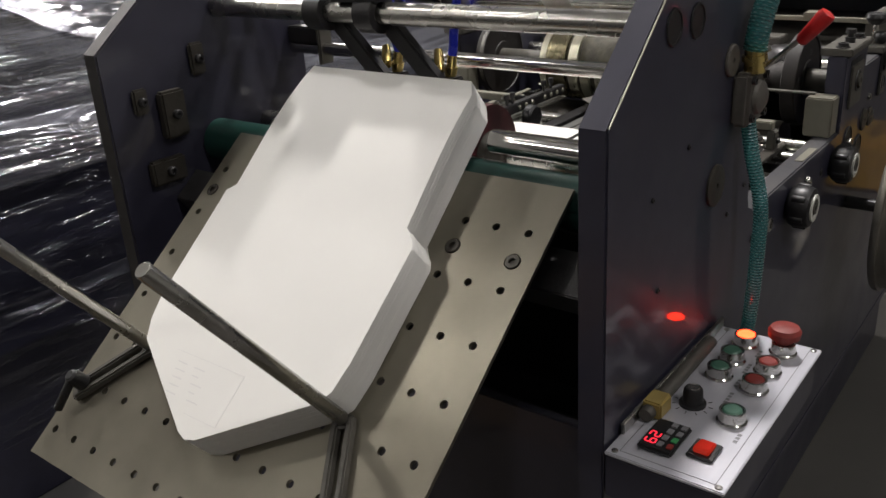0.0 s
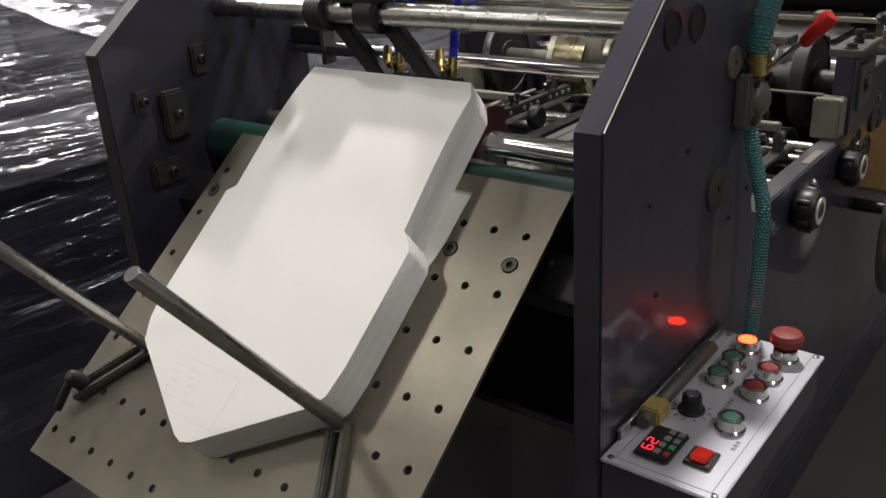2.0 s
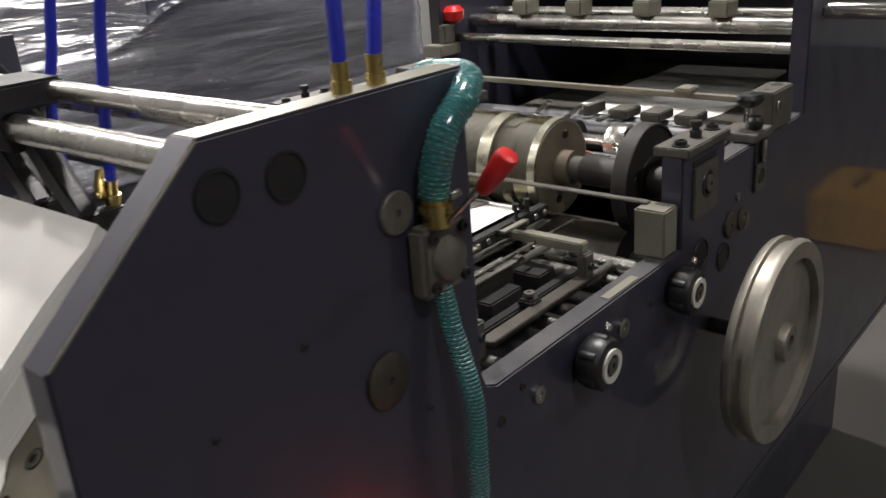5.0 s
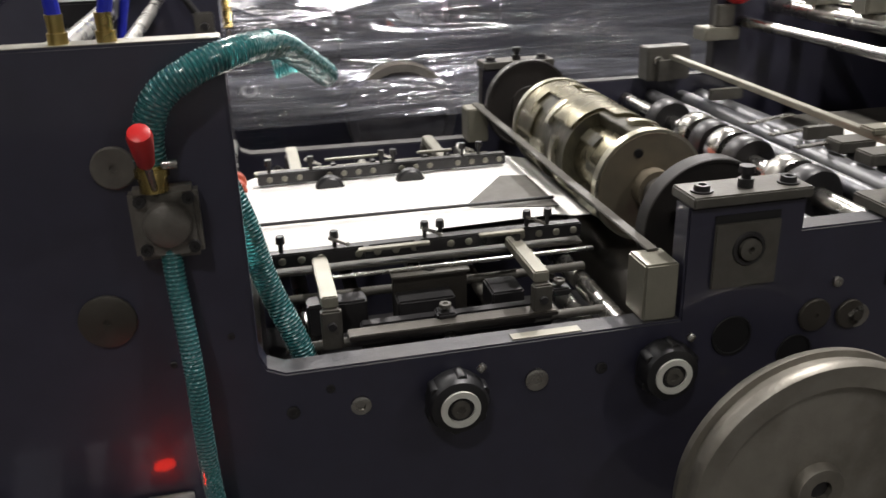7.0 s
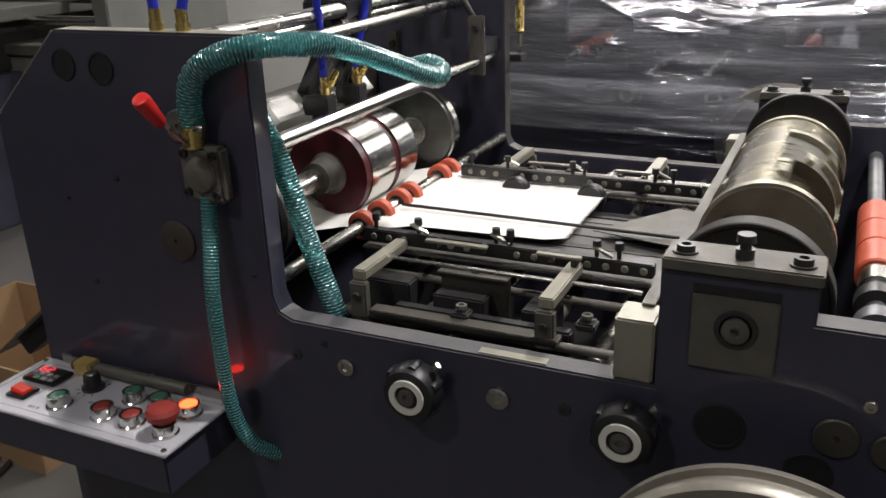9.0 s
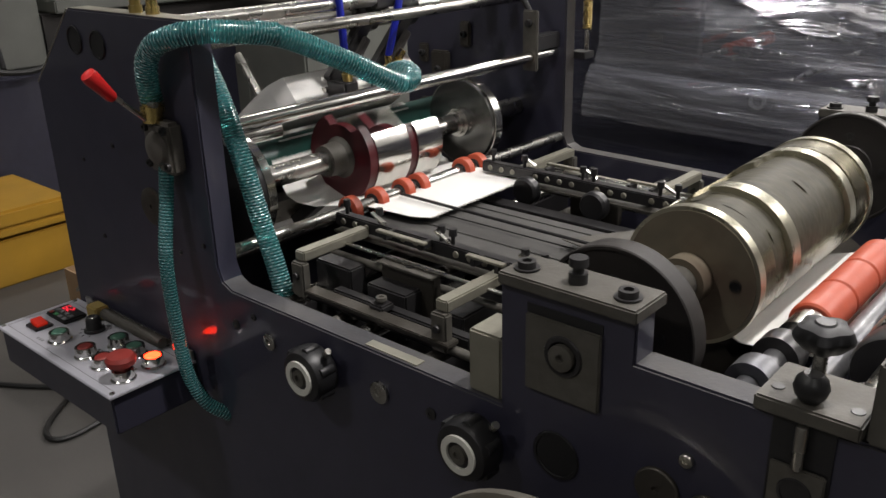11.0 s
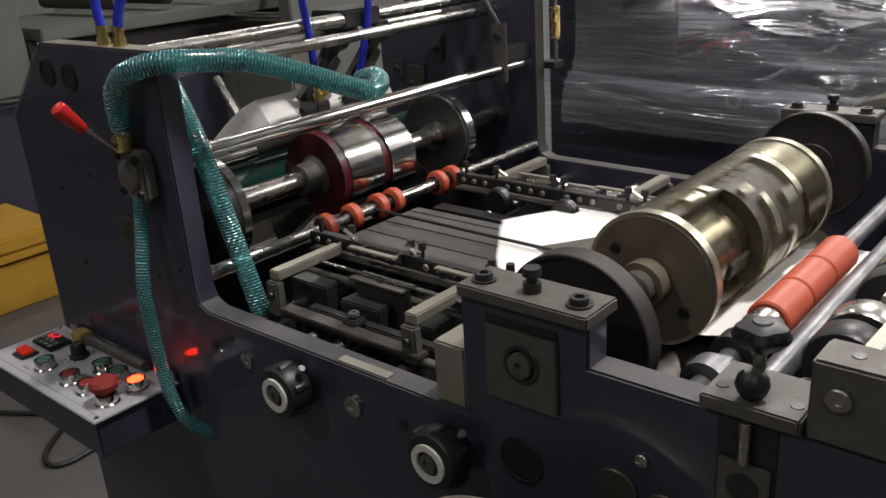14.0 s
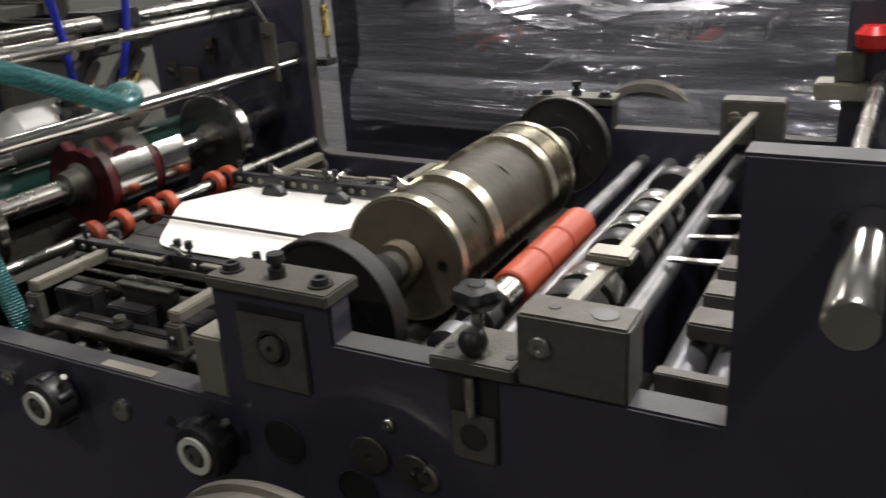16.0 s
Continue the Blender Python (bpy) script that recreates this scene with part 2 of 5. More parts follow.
def lathe(p0, p1, profile, seg=32, bm=None):
    """A turned body along p0 to p1; profile: (way along 0..1, radius)."""
    out = bm or bmesh.new()
    a, b = Vector(p0), Vector(p1)
    q = (b - a).to_track_quat("Z", "Y")
    rings = []
    for s, r in profile:
        c = a.lerp(b, s)
        if r < 1e-6:
            rings.append([out.verts.new(c)])
        else:
            rings.append([out.verts.new(c + q @ Vector((r * math.cos(i * math.tau / seg), r * math.sin(i * math.tau / seg), 0))) for i in range(seg)])
    for m, n in zip(rings, rings[1:]):
        for i in range(seg):
            j = (i + 1) % seg
            if len(m) == 1 and len(n) > 1:
                out.faces.new((m[0], n[i], n[j]))
            elif len(n) == 1 and len(m) > 1:
                out.faces.new((m[i], m[j], n[0]))
            elif len(m) > 1:
                out.faces.new((m[i], m[j], n[j], n[i]))
    return out


def rod(p0, p1, r, seg=24, bm=None, chamfer=0.0015):
    d = max(1e-4, (Vector(p1) - Vector(p0)).length)
    c = min(chamfer, r * 0.4) / d
    return lathe(p0, p1, [(0, 0), (0, r * 0.88), (c, r), (1 - c, r), (1, r * 0.88), (1, 0)], seg, bm)


def ring(p0, p1, r_in, r_out, seg=32, bm=None):
    return lathe(p0, p1, [(0, r_in), (0, r_out), (1, r_out), (1, r_in), (0, r_in)], seg, bm)


def prism(points, y0, y1, bevel=0.0015):
    """A plate whose outline stands in x and z, from y0 to y1."""
    bm = bmesh.new()
    f = bm.faces.new([bm.verts.new((x, y0, z)) for x, z in points])
    r = bmesh.ops.extrude_face_region(bm, geom=[f])
    bmesh.ops.translate(bm, verts=[v for v in r["geom"] if isinstance(v, bmesh.types.BMVert)], vec=(0, y1 - y0, 0))
    if bevel:
        es = [e for e in bm.edges if abs(e.verts[0].co.y - e.verts[1].co.y) < 1e-6]
        bmesh.ops.bevel(bm, geom=es, offset=bevel, segments=2, affect="EDGES")
    return bm


def smooth_path(points, n=12):
    """Points on a Catmull-Rom line through the given ones."""
    p = [Vector(a) for a in points]
    p = [p[0] * 2 - p[1], *p, p[-1] * 2 - p[-2]]
    out = []
    for i in range(1, len(p) - 2):
        for k in range(n):
            t = k / n
            out.append(0.5 * (2 * p[i] + (p[i + 1] - p[i - 1]) * t + (2 * p[i - 1] - 5 * p[i] + 4 * p[i + 1] - p[i + 2]) * t * t + (3 * p[i] - p[i - 1] - 3 * p[i + 1] + p[i + 2]) * t ** 3))
    return out + [p[-2]]


def sweep(path, r, seg=12, bm=None, close=True):
    out = bm or bmesh.new()
    up = Vector((0.3, 0.2, 0.9)).normalized()
    rings = []
    for i, c in enumerate(path):
        d = (path[min(i + 1, len(path) - 1)] - path[max(i - 1, 0)]).normalized()
        side = d.cross(up)
        side = side.normalized() if side.length > 1e-3 else d.orthogonal().normalized()
        up = side.cross(d).normalized()
        rings.append([out.verts.new(c + r * (side * math.cos(k * math.tau / seg) + up * math.sin(k * math.tau / seg))) for k in range(seg)])
    for m, n in zip(rings, rings[1:]):
        for k in range(seg):
            j = (k + 1) % seg
            out.faces.new((m[k], m[j], n[j], n[k]))
    if close:
        out.faces.new(rings[0]), out.faces.new(rings[-1])
    return out


def coil(path, r, wire, pitch, seg=6, steps=10):
    """A wire wound round a path."""
    length = 0.0
    up = Vector((0.3, 0.2, 0.9)).normalized()
    line = []
    for i in range(len(path) - 1):
        a, b = path[i], path[i + 1]
        d = (b - a)
        L = d.length
        d.normalize()
        side = d.cross(up).normalized()
        up = side.cross(d).normalized()
        n = max(1, int(L / pitch * steps))
        for k in range(n):
            s = length + L * k / n
            ang = s / pitch * math.tau
            line.append(a.lerp(b, k / n) + r * (side * math.cos(ang) + up * math.sin(ang)))
        length += L
    return sweep(line, wire, seg)


# ---- the hall ----
FL, HX0, HX1, HY0, HY1, HZ = 0.0, -7.0, 8.0, -5.0, 3.5, 4.6
solid("floor", box(HX0, HX1, HY0, HY1, -0.1, FL, 0), CONCRETE, "dark worn concrete shop floor", "floor", kind="structure")
solid("ceiling", box(HX0, HX1, HY0, HY1, HZ, HZ + 0.1, 0), ROOF, "grey sheet hall ceiling", "ceiling", kind="structure")
# Assumed walls; the north one set close and pale to brighten the view behind.
for nm, b in (("wall_north", (HX0, HX1, HY1, HY1 + 0.2)), ("wall_south", (HX0, HX1, HY0 - 0.2, HY0)), ("wall_west", (HX0 - 0.2, HX0, HY0, HY1)), ("wall_east", (HX1, HX1 + 0.2, HY0, HY1))):
    solid(nm, box(*b, 0, HZ, 0), WALL, "assumed plain painted hall wall", "wall", kind="structure")

# position, strength, radius of the round hall lamps
# First lamp and the y 3.05 pair inferred; the other five added as fill.
LAMPS = [(1.35, 0.42, 3.3, 48), (-0.9, 2.0, 3.3, 4), (0.35, 3.05, 3.0, 46), (2.3, 3.05, 3.0, 66), (-0.3, -1.9, 3.4, 16), (2.6, -1.9, 3.4, 11), (-3.0, 2.5, 3.3, 16), (-3.0, -0.3, 3.3, 6)]


def hall_or_fill_lamp(lx, ly, lz, w):
    fx = thing("hall_or_fill_lamp", "round high-bay lamp hung from the hall ceiling, inferred or added as fill", "lamp", "hall lamps", at=(lx, ly, lz))
    part("reflector", lathe((lx, ly, lz), (lx, ly, lz + 0.16), [(0, 0.19), (0, 0.20), (0.55, 0.13), (1, 0.07), (1, 0.06), (0.55, 0.12), (0.05, 0.185), (0, 0.19)], 28), WALL, fx)
    part("driver", lathe((lx, ly, lz + 0.161), (lx, ly, lz + 0.28), [(0, 0), (0, 0.07), (0.9, 0.07), (1, 0.05), (1, 0)], 24), GREYM, fx)
    part("lens", lathe((lx, ly, lz + 0.03), (lx, ly, lz + 0.04), [(0, 0), (0, 0.15), (1, 0.15), (1, 0)], 28), TUBE, fx, "glowing lamp lens")
    part("hanger", rod((lx, ly, lz + 0.281), (lx, ly, HZ), 0.006, 8), STEEL, fx)
    la = bpy.data.lights.new("lamp_light", "AREA")
    la.shape, la.size, la.energy, la.color = "DISK", 0.20, w, (1.0, 0.955, 0.935)
    lo = new("lamp_light", la)
    lo.location = (lx, ly, lz - 0.004)


for spot in LAMPS:
    hall_or_fill_lamp(*spot)

# ---- side frames of the bag machine ----
T, W = 0.028, 0.712
OUT = [(0, 0.42), (0, 1.118), (0.114, 1.218), (0.361, 1.218), (0.361, 0.948), (0.367, 0.933), (0.382, 0.926), (0.760, 0.926),
       (0.760, 1.040), (0.882, 1.040), (0.882, 1.007), (1.181, 1.007), (1.181, 1.186), (1.95, 1.186), (1.95, 0.42)]


def bolt(x, z, y, r, parent, material=STEEL, depth=0.004, name="bolt"):
    """A round-headed socket screw on the outer face."""
    b = part(name, lathe((x, y, z), (x, y - depth, z), [(0, r), (0.8, r), (1, r * 0.86), (1, r * 0.42), (0.5, r * 0.40), (0.5, 0)], 20), material, parent)
    return b


def knob_wheel(x, z):
    """A black hand knob with a bright ring on the frame's face."""
    k = thing("hand_knob", "black round adjusting knob with a bright steel ring", "knob", "knobs on the frame", at=(x, -0.001, z))
    part("knob_body", lathe((x, -0.0005, z), (x, -0.032, z), [(0, 0.021), (0.15, 0.027), (0.35, 0.0290), (0.75, 0.0290), (0.95, 0.026), (1, 0.021), (1, 0)], 32), BLACKP, k)
    part("dial_ring", ring((x, -0.0315, z), (x, -0.0345, z), 0.0125, 0.0185), LABEL, k, "bright steel ring")
    part("hub_screw", lathe((x, -0.031, z), (x, -0.035, z), [(0, 0.009), (1, 0.0085), (1, 0.004), (0.4, 0.004), (0.4, 0)], 16), DULL, k)
    for q in range(6):
        a = q * math.tau / 6 + 0.4
        part("grip_lobe", rod((x + 0.0260 * math.cos(a), -0.009, z + 0.0260 * math.sin(a)), (x + 0.0260 * math.cos(a), -0.026, z + 0.0260 * math.sin(a)), 0.0055, 12), BLACKP, k)
    part("set_screw", rod((x + 0.022, -0.015, z + 0.026), (x + 0.027, -0.015, z + 0.032), 0.004, 10), STEEL, k)
    return k


# the far plate's tall part stands a little farther back and higher
OUT_FAR = [(-0.012, 0.42), (-0.012, 1.137), (0.104, 1.226), (0.347, 1.226), (0.347, 0.952), (0.354, 0.937), (0.370, 0.930)] + OUT[7:]


def toned_edges(ob, edge, least):
    """Near plate: dusty, worn upward sides; far plate: edges painted dark as shade."""
    ob.data.materials.append(edge)
    for p in ob.data.polygons:
        if abs(p.normal.y) < 0.8 and p.normal.z > least:
            p.material_index = 1
    return ob


def machine_frame(y0, near):
    f = thing("machine_frame", "dark navy painted steel side frame of the machine", "machine frame", "side frames")
    # The far plate's edge sides get a dark colour in place of shade.
    toned_edges(part("plate", prism(OUT if near else OUT_FAR, y0, y0 + T, 0.002), PAINT, f), PAINT_EDGE if near else OILY_SHADE, 0.9 if near else -2)
    part("cap_bar", box(0.761, 0.884, y0 - 0.006, y0 + T + 0.012, 1.0405, 1.0515), DULL, f, "grey steel cap bar")
    for bx in (0.777, 0.867):
        part("cap_bolt", lathe((bx, y0 + 0.012, 1.0515), (bx, y0 + 0.012, 1.0585), [(0, 0.0105), (0.25, 0.0105), (0.25, 0.0078), (1, 0.0074), (1, 0.004), (0.6, 0.004), (0.6, 0)], 20), BLACK, f)
    part("jack_bolt", lathe((0.823, y0 + 0.014, 1.0515), (0.823, y0 + 0.014, 1.072), [(0, 0.0075), (0.4, 0.0075), (0.4, 0.0045), (0.68, 0.0045), (0.68, 0.0078), (1, 0.0072), (1, 0)], 20), BLACK, f)
    # Pale strip stands in for lamp glare on the painted top edge.
    part("glare_strip", box(0.116, 0.360, y0 + 0.002, y0 + T - 0.002, 1.2181, 1.2187, 0), ZINC, f, "pale strip painted in for glare on the top edge")
    s = -1 if near else 1
    yo = y0 if near else y0 + T
    part("bearing_plate", box(0.787, 0.855, min(yo, yo + s * 0.004), max(yo, yo + s * 0.004), 0.956, 1.022, 0.001), DULL, f, "brownish steel bearing plate")
    part("plate_gap", box(0.787, 0.855, min(yo, yo + s * 0.001), max(yo, yo + s * 0.001), 1.0225, 1.030, 0), BLACKP, f)
    part("shaft_seat", lathe((0.823, yo + s * 0.004, 0.995), (0.823, yo + s * 0.0055, 0.995), [(0, 0.0175), (1, 0.0165), (1, 0.013), (0, 0.0125), (0, 0)], 28), BLACK, f)
    part("shaft_end", lathe((0.823, yo + s * 0.004, 0.995), (0.823, yo + s * 0.009, 0.995), [(0, 0.011), (0.9, 0.011), (1, 0.010), (1, 0.0035), (0.3, 0.003), (0.3, 0)], 24), DULL, f)
    return f


near = machine_frame(0.0, True)
part("worn_line", sweep([Vector((0.0015, -0.0002, 1.1195)), Vector((0.114, -0.0002, 1.2175))], 0.0009, 6), ZINC, near, "paint worn to bare metal along the corner")
far = machine_frame(W, False)
for bx, bz, r in ((0.446, 0.884, 0.0095), (0.614, 0.884, 0.0115), (0.928, 0.946, 0.0055), (0.957, 0.905, 0.013)):
    bolt(bx, bz, 0, r, near)
for bx, bz, r in ((0.68, 0.886, 0.006), (0.385, 0.886, 0.006), (0.42, 0.905, 0.004), (0.17, 1.06, 0.003), (0.11, 0.93, 0.003), (0.29, 0.95, 0.003), (0.09, 1.03, 0.0025), (0.34, 0.97, 0.003)):
    bolt(bx, bz, 0, r, near, BLACK, 0.002, "plug_screw")
for hx, hz, r in ((0.122, 1.182, 0.017), (0.175, 1.180, 0.017), (0.817, 0.901, 0.022), (0.89, 0.872, 0.02)):
    part("bored_hole", lathe((hx, -0.0006, hz), (hx, -0.0022, hz), [(0, r * 1.0), (1, r * 0.97), (1, r * 0.86), (0.3, r * 0.84), (0.3, 0)], 28), BLACKP, near, "dark bored hole")
for hx, hz, r in ((0.245, 0.998, 0.023), (0.27, 1.126, 0.017), (0.907, 0.912, 0.018), (0.948, 0.908, 0.016)):
    part("shaft_cap", lathe((hx, -0.0005, hz), (hx, -0.004, hz), [(0, r), (0.7, r), (1, r * 0.93), (1, 0.003), (0.5, 0.003), (0.5, 0)], 28), VALVE if hz > 1.1 else IRON, near, "dull round shaft cap")
knob_wheel(0.532, 0.884)
knob_wheel(0.740, 0.885)
solid("scale_strip", box(0.592, 0.660, 0.004, 0.015, 0.9263, 0.9273, 0), ZINC, "pale metal scale strip on the frame's top edge", "label")
solid("frame_sill", box(0.0, 1.95, 0.0, W + T, 0.402, 0.4195, 0.002), PAINT, "navy steel sill plate under the side frames", "sill")
solid("plinth", box(0.045, 1.93, 0.10, W + T - 0.10, 0.0, 0.4015, 0.004), PAINT, "navy steel plinth set back under the side frames", "plinth")

# closed bed and cover of the machine
# Added sheet that blocks light, so the space under the tray stays dark.
solid("shade_skirt", box(0.03, 0.042, T + 0.001, W - 0.001, 0.4202, 0.80, 0.001), PAINT, "navy sheet skirt added below the feed tray to block light", "cover")
solid("bed_plate", box(0.02, 1.94, T + 0.001, W - 0.001, 0.60, 0.615, 0), BLACK, "black oily bed plate between the frames", "bed plate")
solid("front_cover", box(0.35, 0.362, T + 0.001, W - 0.001, 0.616, 0.86, 0.001), BLACK, "black sheet cover below the feed drum", "cover")

# ---- control panel ----
panel = thing("control_panel", "brushed aluminium control panel with push buttons on a navy box", "control panel", at=(0, -0.06, 0.74))
part("panel_box", box(0.001, 0.287, -0.113, -0.001, 0.755, 0.8045, 0.002), PAINT, panel, "navy painted box")
part("face_plate", box(-0.002, 0.292, -0.117, -0.002, 0.805, 0.809, 0.001), ALU, panel, "worn brushed aluminium face")
part("back_rail", box(0.03, 0.29, -0.0065, -0.0025, 0.8095, 0.822, 0.001), STEEL, panel)
part("cable_cover", rod((0.06, -0.014, 0.8175), (0.235, -0.012, 0.8175), 0.0075, 16), DULL, panel)
PZ = 0.809


def push_button(x, y, cap, label, mush=False):
    b = part("push_button", lathe((x, y, PZ + 0.0003), (x, y, PZ + 0.0135), [(0, 0.0150), (0.12, 0.0150), (0.25, 0.0132), (1, 0.0126), (1, 0.0105), (0.3, 0.0105), (0.3, 0)], 28), CHROME, panel, label)
    if mush:
        part("mushroom_cap", lathe((x, y, PZ + 0.014), (x, y, PZ + 0.034), [(0, 0.0095), (0.3, 0.010), (0.35, 0.0168), (0.7, 0.0176), (0.92, 0.015), (1, 0.0075), (1, 0)], 28), cap, b)
    else:
        part("cap", lathe((x, y, PZ + 0.006), (x, y, PZ + 0.0145), [(0, 0.0096), (0.8, 0.0096), (1, 0.0078), (1, 0)], 24), cap, b)
    return b


push_button(0.262, -0.042, LIT, "glowing amber pilot button")
push_button(0.220, -0.042, GREENP, "green button in a chrome ring")
push_button(0.182, -0.042, GREENP, "green button in a chrome ring")
push_button(0.108, -0.083, GREENP, "dark green button in a chrome ring")
push_button(0.174, -0.082, REDDULL, "red button in a chrome ring")
push_button(0.216, -0.082, REDDULL, "red button in a chrome ring")
push_button(0.264, -0.083, REDDULL, "red mushroom stop button", True)
dial = part("rotary_dial", lathe((0.116, -0.040, PZ + 0.0003), (0.116, -0.040, PZ + 0.020), [(0, 0.0135), (0.15, 0.0135), (0.2, 0.0105), (0.9, 0.0095), (1, 0.008), (1, 0)], 20), BLACKP, panel, "black ribbed speed dial")
part("dial_cap", lathe((0.116, -0.040, PZ + 0.0202), (0.116, -0.040, PZ + 0.021), [(0, 0.0065), (1, 0.006), (1, 0)], 16), STEEL, dial)
for k in range(9):
    a = radians(-130 + k * 32.5) + math.pi
    c = (0.116 + 0.018 * math.cos(a), -0.040 + 0.018 * math.sin(a), PZ + 0.0004)
    part("dial_tick", rot_box(c, (0.004, 0.0009, 0.0004), Matrix.Rotation(a, 4, "Z"), 0), BLACKP, panel)
meter = part("speed_display", box(0.018, 0.070, -0.059, -0.025, PZ + 0.0003, PZ + 0.006, 0.002), BLACKP, panel, "black digital display with red digits")
SEG = {"6": "acdefg", "2": "abged", "8": "abcdefg"}
for i, ch in enumerate("62"):
    ox, oy = 0.030 + i * 0.011, -0.034
    pos = {"a": (0, 0.009, 0), "g": (0, 0, 0), "d": (0, -0.009, 0), "f": (-0.0035, 0.0045, 1), "b": (0.0035, 0.0045, 1), "e": (-0.0035, -0.0045, 1), "c": (0.0035, -0.0045, 1)}
    for s in SEG[ch]:
        px, py, v = pos[s]
        part("digit_bar", box(ox + px - (0.0007 if v else 0.0028), ox + px + (0.0007 if v else 0.0028), oy + py * 0.55 - (0.002 if v else 0.0007), oy + py * 0.55 + (0.002 if v else 0.0007), PZ + 0.0061, PZ + 0.0066, 0), REDLED, meter)
for i in range(4):
    for j in range(2):
        part("key", box(0.024 + i * 0.0115, 0.032 + i * 0.0115, -0.056 + j * 0.0095 - 0.001, -0.050 + j * 0.0095 - 0.001, PZ + 0.006, PZ + 0.0075, 0.0006), (GREENLED if (i, j) == (1, 0) else REDDULL if (i, j) == (0, 0) else GREYKEY), meter)
rock = part("rocker_switch", box(0.031, 0.060, -0.093, -0.068, PZ + 0.0003, PZ + 0.004, 0.001), BLACKP, panel, "red lit rocker switch")
part("rocker", rot_box((0.0455, -0.0805, PZ + 0.006), (0.021, 0.015, 0.006), Matrix.Rotation(radians(10), 4, "Y"), 0.001), REDGLOW, rock)
for sx, sy in ((0.004, -0.010), (0.004, -0.110), (0.285, -0.110), (0.285, -0.012)):
    part("corner_screw", lathe((sx, sy, PZ), (sx, sy, PZ + 0.0018), [(0, 0.0035), (0.6, 0.0033), (1, 0.002), (1, 0)], 12), STEEL, panel)
# engraved border and captions too small to read
for b in ((0.006, 0.284, -0.1065, -0.1058), (0.006, 0.284, -0.0142, -0.0135), (0.0062, 0.007, -0.106, -0.014)):
    part("border_line", box(*b, PZ + 0.0001, PZ + 0.0003, 0), GREYKEY, panel)
for cx, cy, n in ((0.200, -0.062, 4), (0.240, -0.062, 3), (0.170, -0.064, 3), (0.135, -0.066, 4), (0.075, -0.098, 3)):
    for k in range(n):
        part("caption_bar", box(cx + k * 0.006, cx + k * 0.006 + 0.004, cy - 0.002, cy + 0.002, PZ + 0.0001, PZ + 0.0003, 0), GREYKEY, panel)
part("fuse_block", box(0.070, 0.096, -0.026, -0.006, PZ + 0.0003, PZ + 0.019, 0.002), YELLOWP, panel, "tarnished yellow block")

# ---- feed tray with its stack ----
ANG = math.atan(0.772)
TRAY_POSE = Matrix.Translation((0, 0, 0.910)) @ Matrix.Rotation(-ANG, 4, "Y")


def on_tray(ob):
    ob.matrix_basis = TRAY_POSE
    return ob


def tray_part(name, bm, material, parent, label="", smooth=True):
    me = mesh(name, bm, material, smooth)
    ob = new(name, me)
    ob.parent = parent
    return tagged(ob, label)


tray = on_tray(thing("feed_tray", "sloping zinc-plated feed tray drilled with rows of holes", "feed tray"))
# a sheet with true holes: the grid of holes is cut as squares, each closed in to a round hole
HOLES = [(u, 0.131 + 0.040 * k, 0.0046) for u in (0.105, 0.036, -0.028, -0.092, -0.155, -0.219, -0.283) for k in range(13)]
HOLES += [(0.070, 0.1335, 0.0095), (0.072, 0.2105, 0.0095), (0.072, 0.611, 0.0095), (0.072, 0.534, 0.0095)]
U0, U1, Y0, Y1 = -0.318, 0.166, 0.105, 0.628


def drilled_sheet():
    bm = bmesh.new()
    edges = []
    outer = [bm.verts.new((u, y, 0)) for u, y in ((U0, Y0), (U1, Y0), (U1, Y1), (U0, Y1))]
    edges += [bm.edges.new((outer[i], outer[(i + 1) % 4])) for i in range(4)]
    for u, y, r in HOLES:
        if r < 0.006 and any(abs(u - a) < 0.02 and abs(y - b) < 0.012 for a, b, s in HOLES if s > 0.006):
            continue
        vs = [bm.verts.new((u + r * math.cos(i * math.tau / 14), y + r * math.sin(i * math.tau / 14), 0)) for i in range(14)]
        edges += [bm.edges.new((vs[i], vs[(i + 1) % 14])) for i in range(14)]
    bmesh.ops.triangle_fill(bm, use_beauty=True, use_dissolve=False, edges=edges)
    # keep only faces outside the holes
    gone = [f for f in bm.faces if any((f.calc_center_median().x - u) ** 2 + (f.calc_center_median().y - y) ** 2 < (r * 0.97) ** 2 and
                                       all((v.co.x - u) ** 2 + (v.co.y - y) ** 2 < (r * 1.02) ** 2 for v in f.verts) for u, y, r in HOLES)]
    bmesh.ops.delete(bm, geom=gone, context="FACES")
    r = bmesh.ops.extrude_face_region(bm, geom=bm.faces[:])
    bmesh.ops.translate(bm, verts=[v for v in r["geom"] if isinstance(v, bmesh.types.BMVert)], vec=(0, 0, -0.005))
    return bm


tray_part("sheet", drilled_sheet(), TRAY, tray)
tray_part("under_rib", box(-0.30, 0.14, 0.13, 0.16, -0.03, -0.0055), BLACK, tray)
tray_part("under_rib", box(-0.30, 0.14, 0.57, 0.60, -0.03, -0.0055), BLACK, tray)
tray_part("support_bar", box(0.060, 0.112, 0.0285, 0.7115, -0.070, -0.0305), BLACK, tray)
# big bolts in the large holes
for u, y, r in HOLES[-4:]:
    tray_part("sunk_bolt", lathe((u, y, -0.004), (u, y, 0.0012), [(0, 0.0085), (0.8, 0.0085), (1, 0.0078), (1, 0.004), (0.4, 0.004), (0.4, 0)], 20), IRON, tray)

SH = 0.045
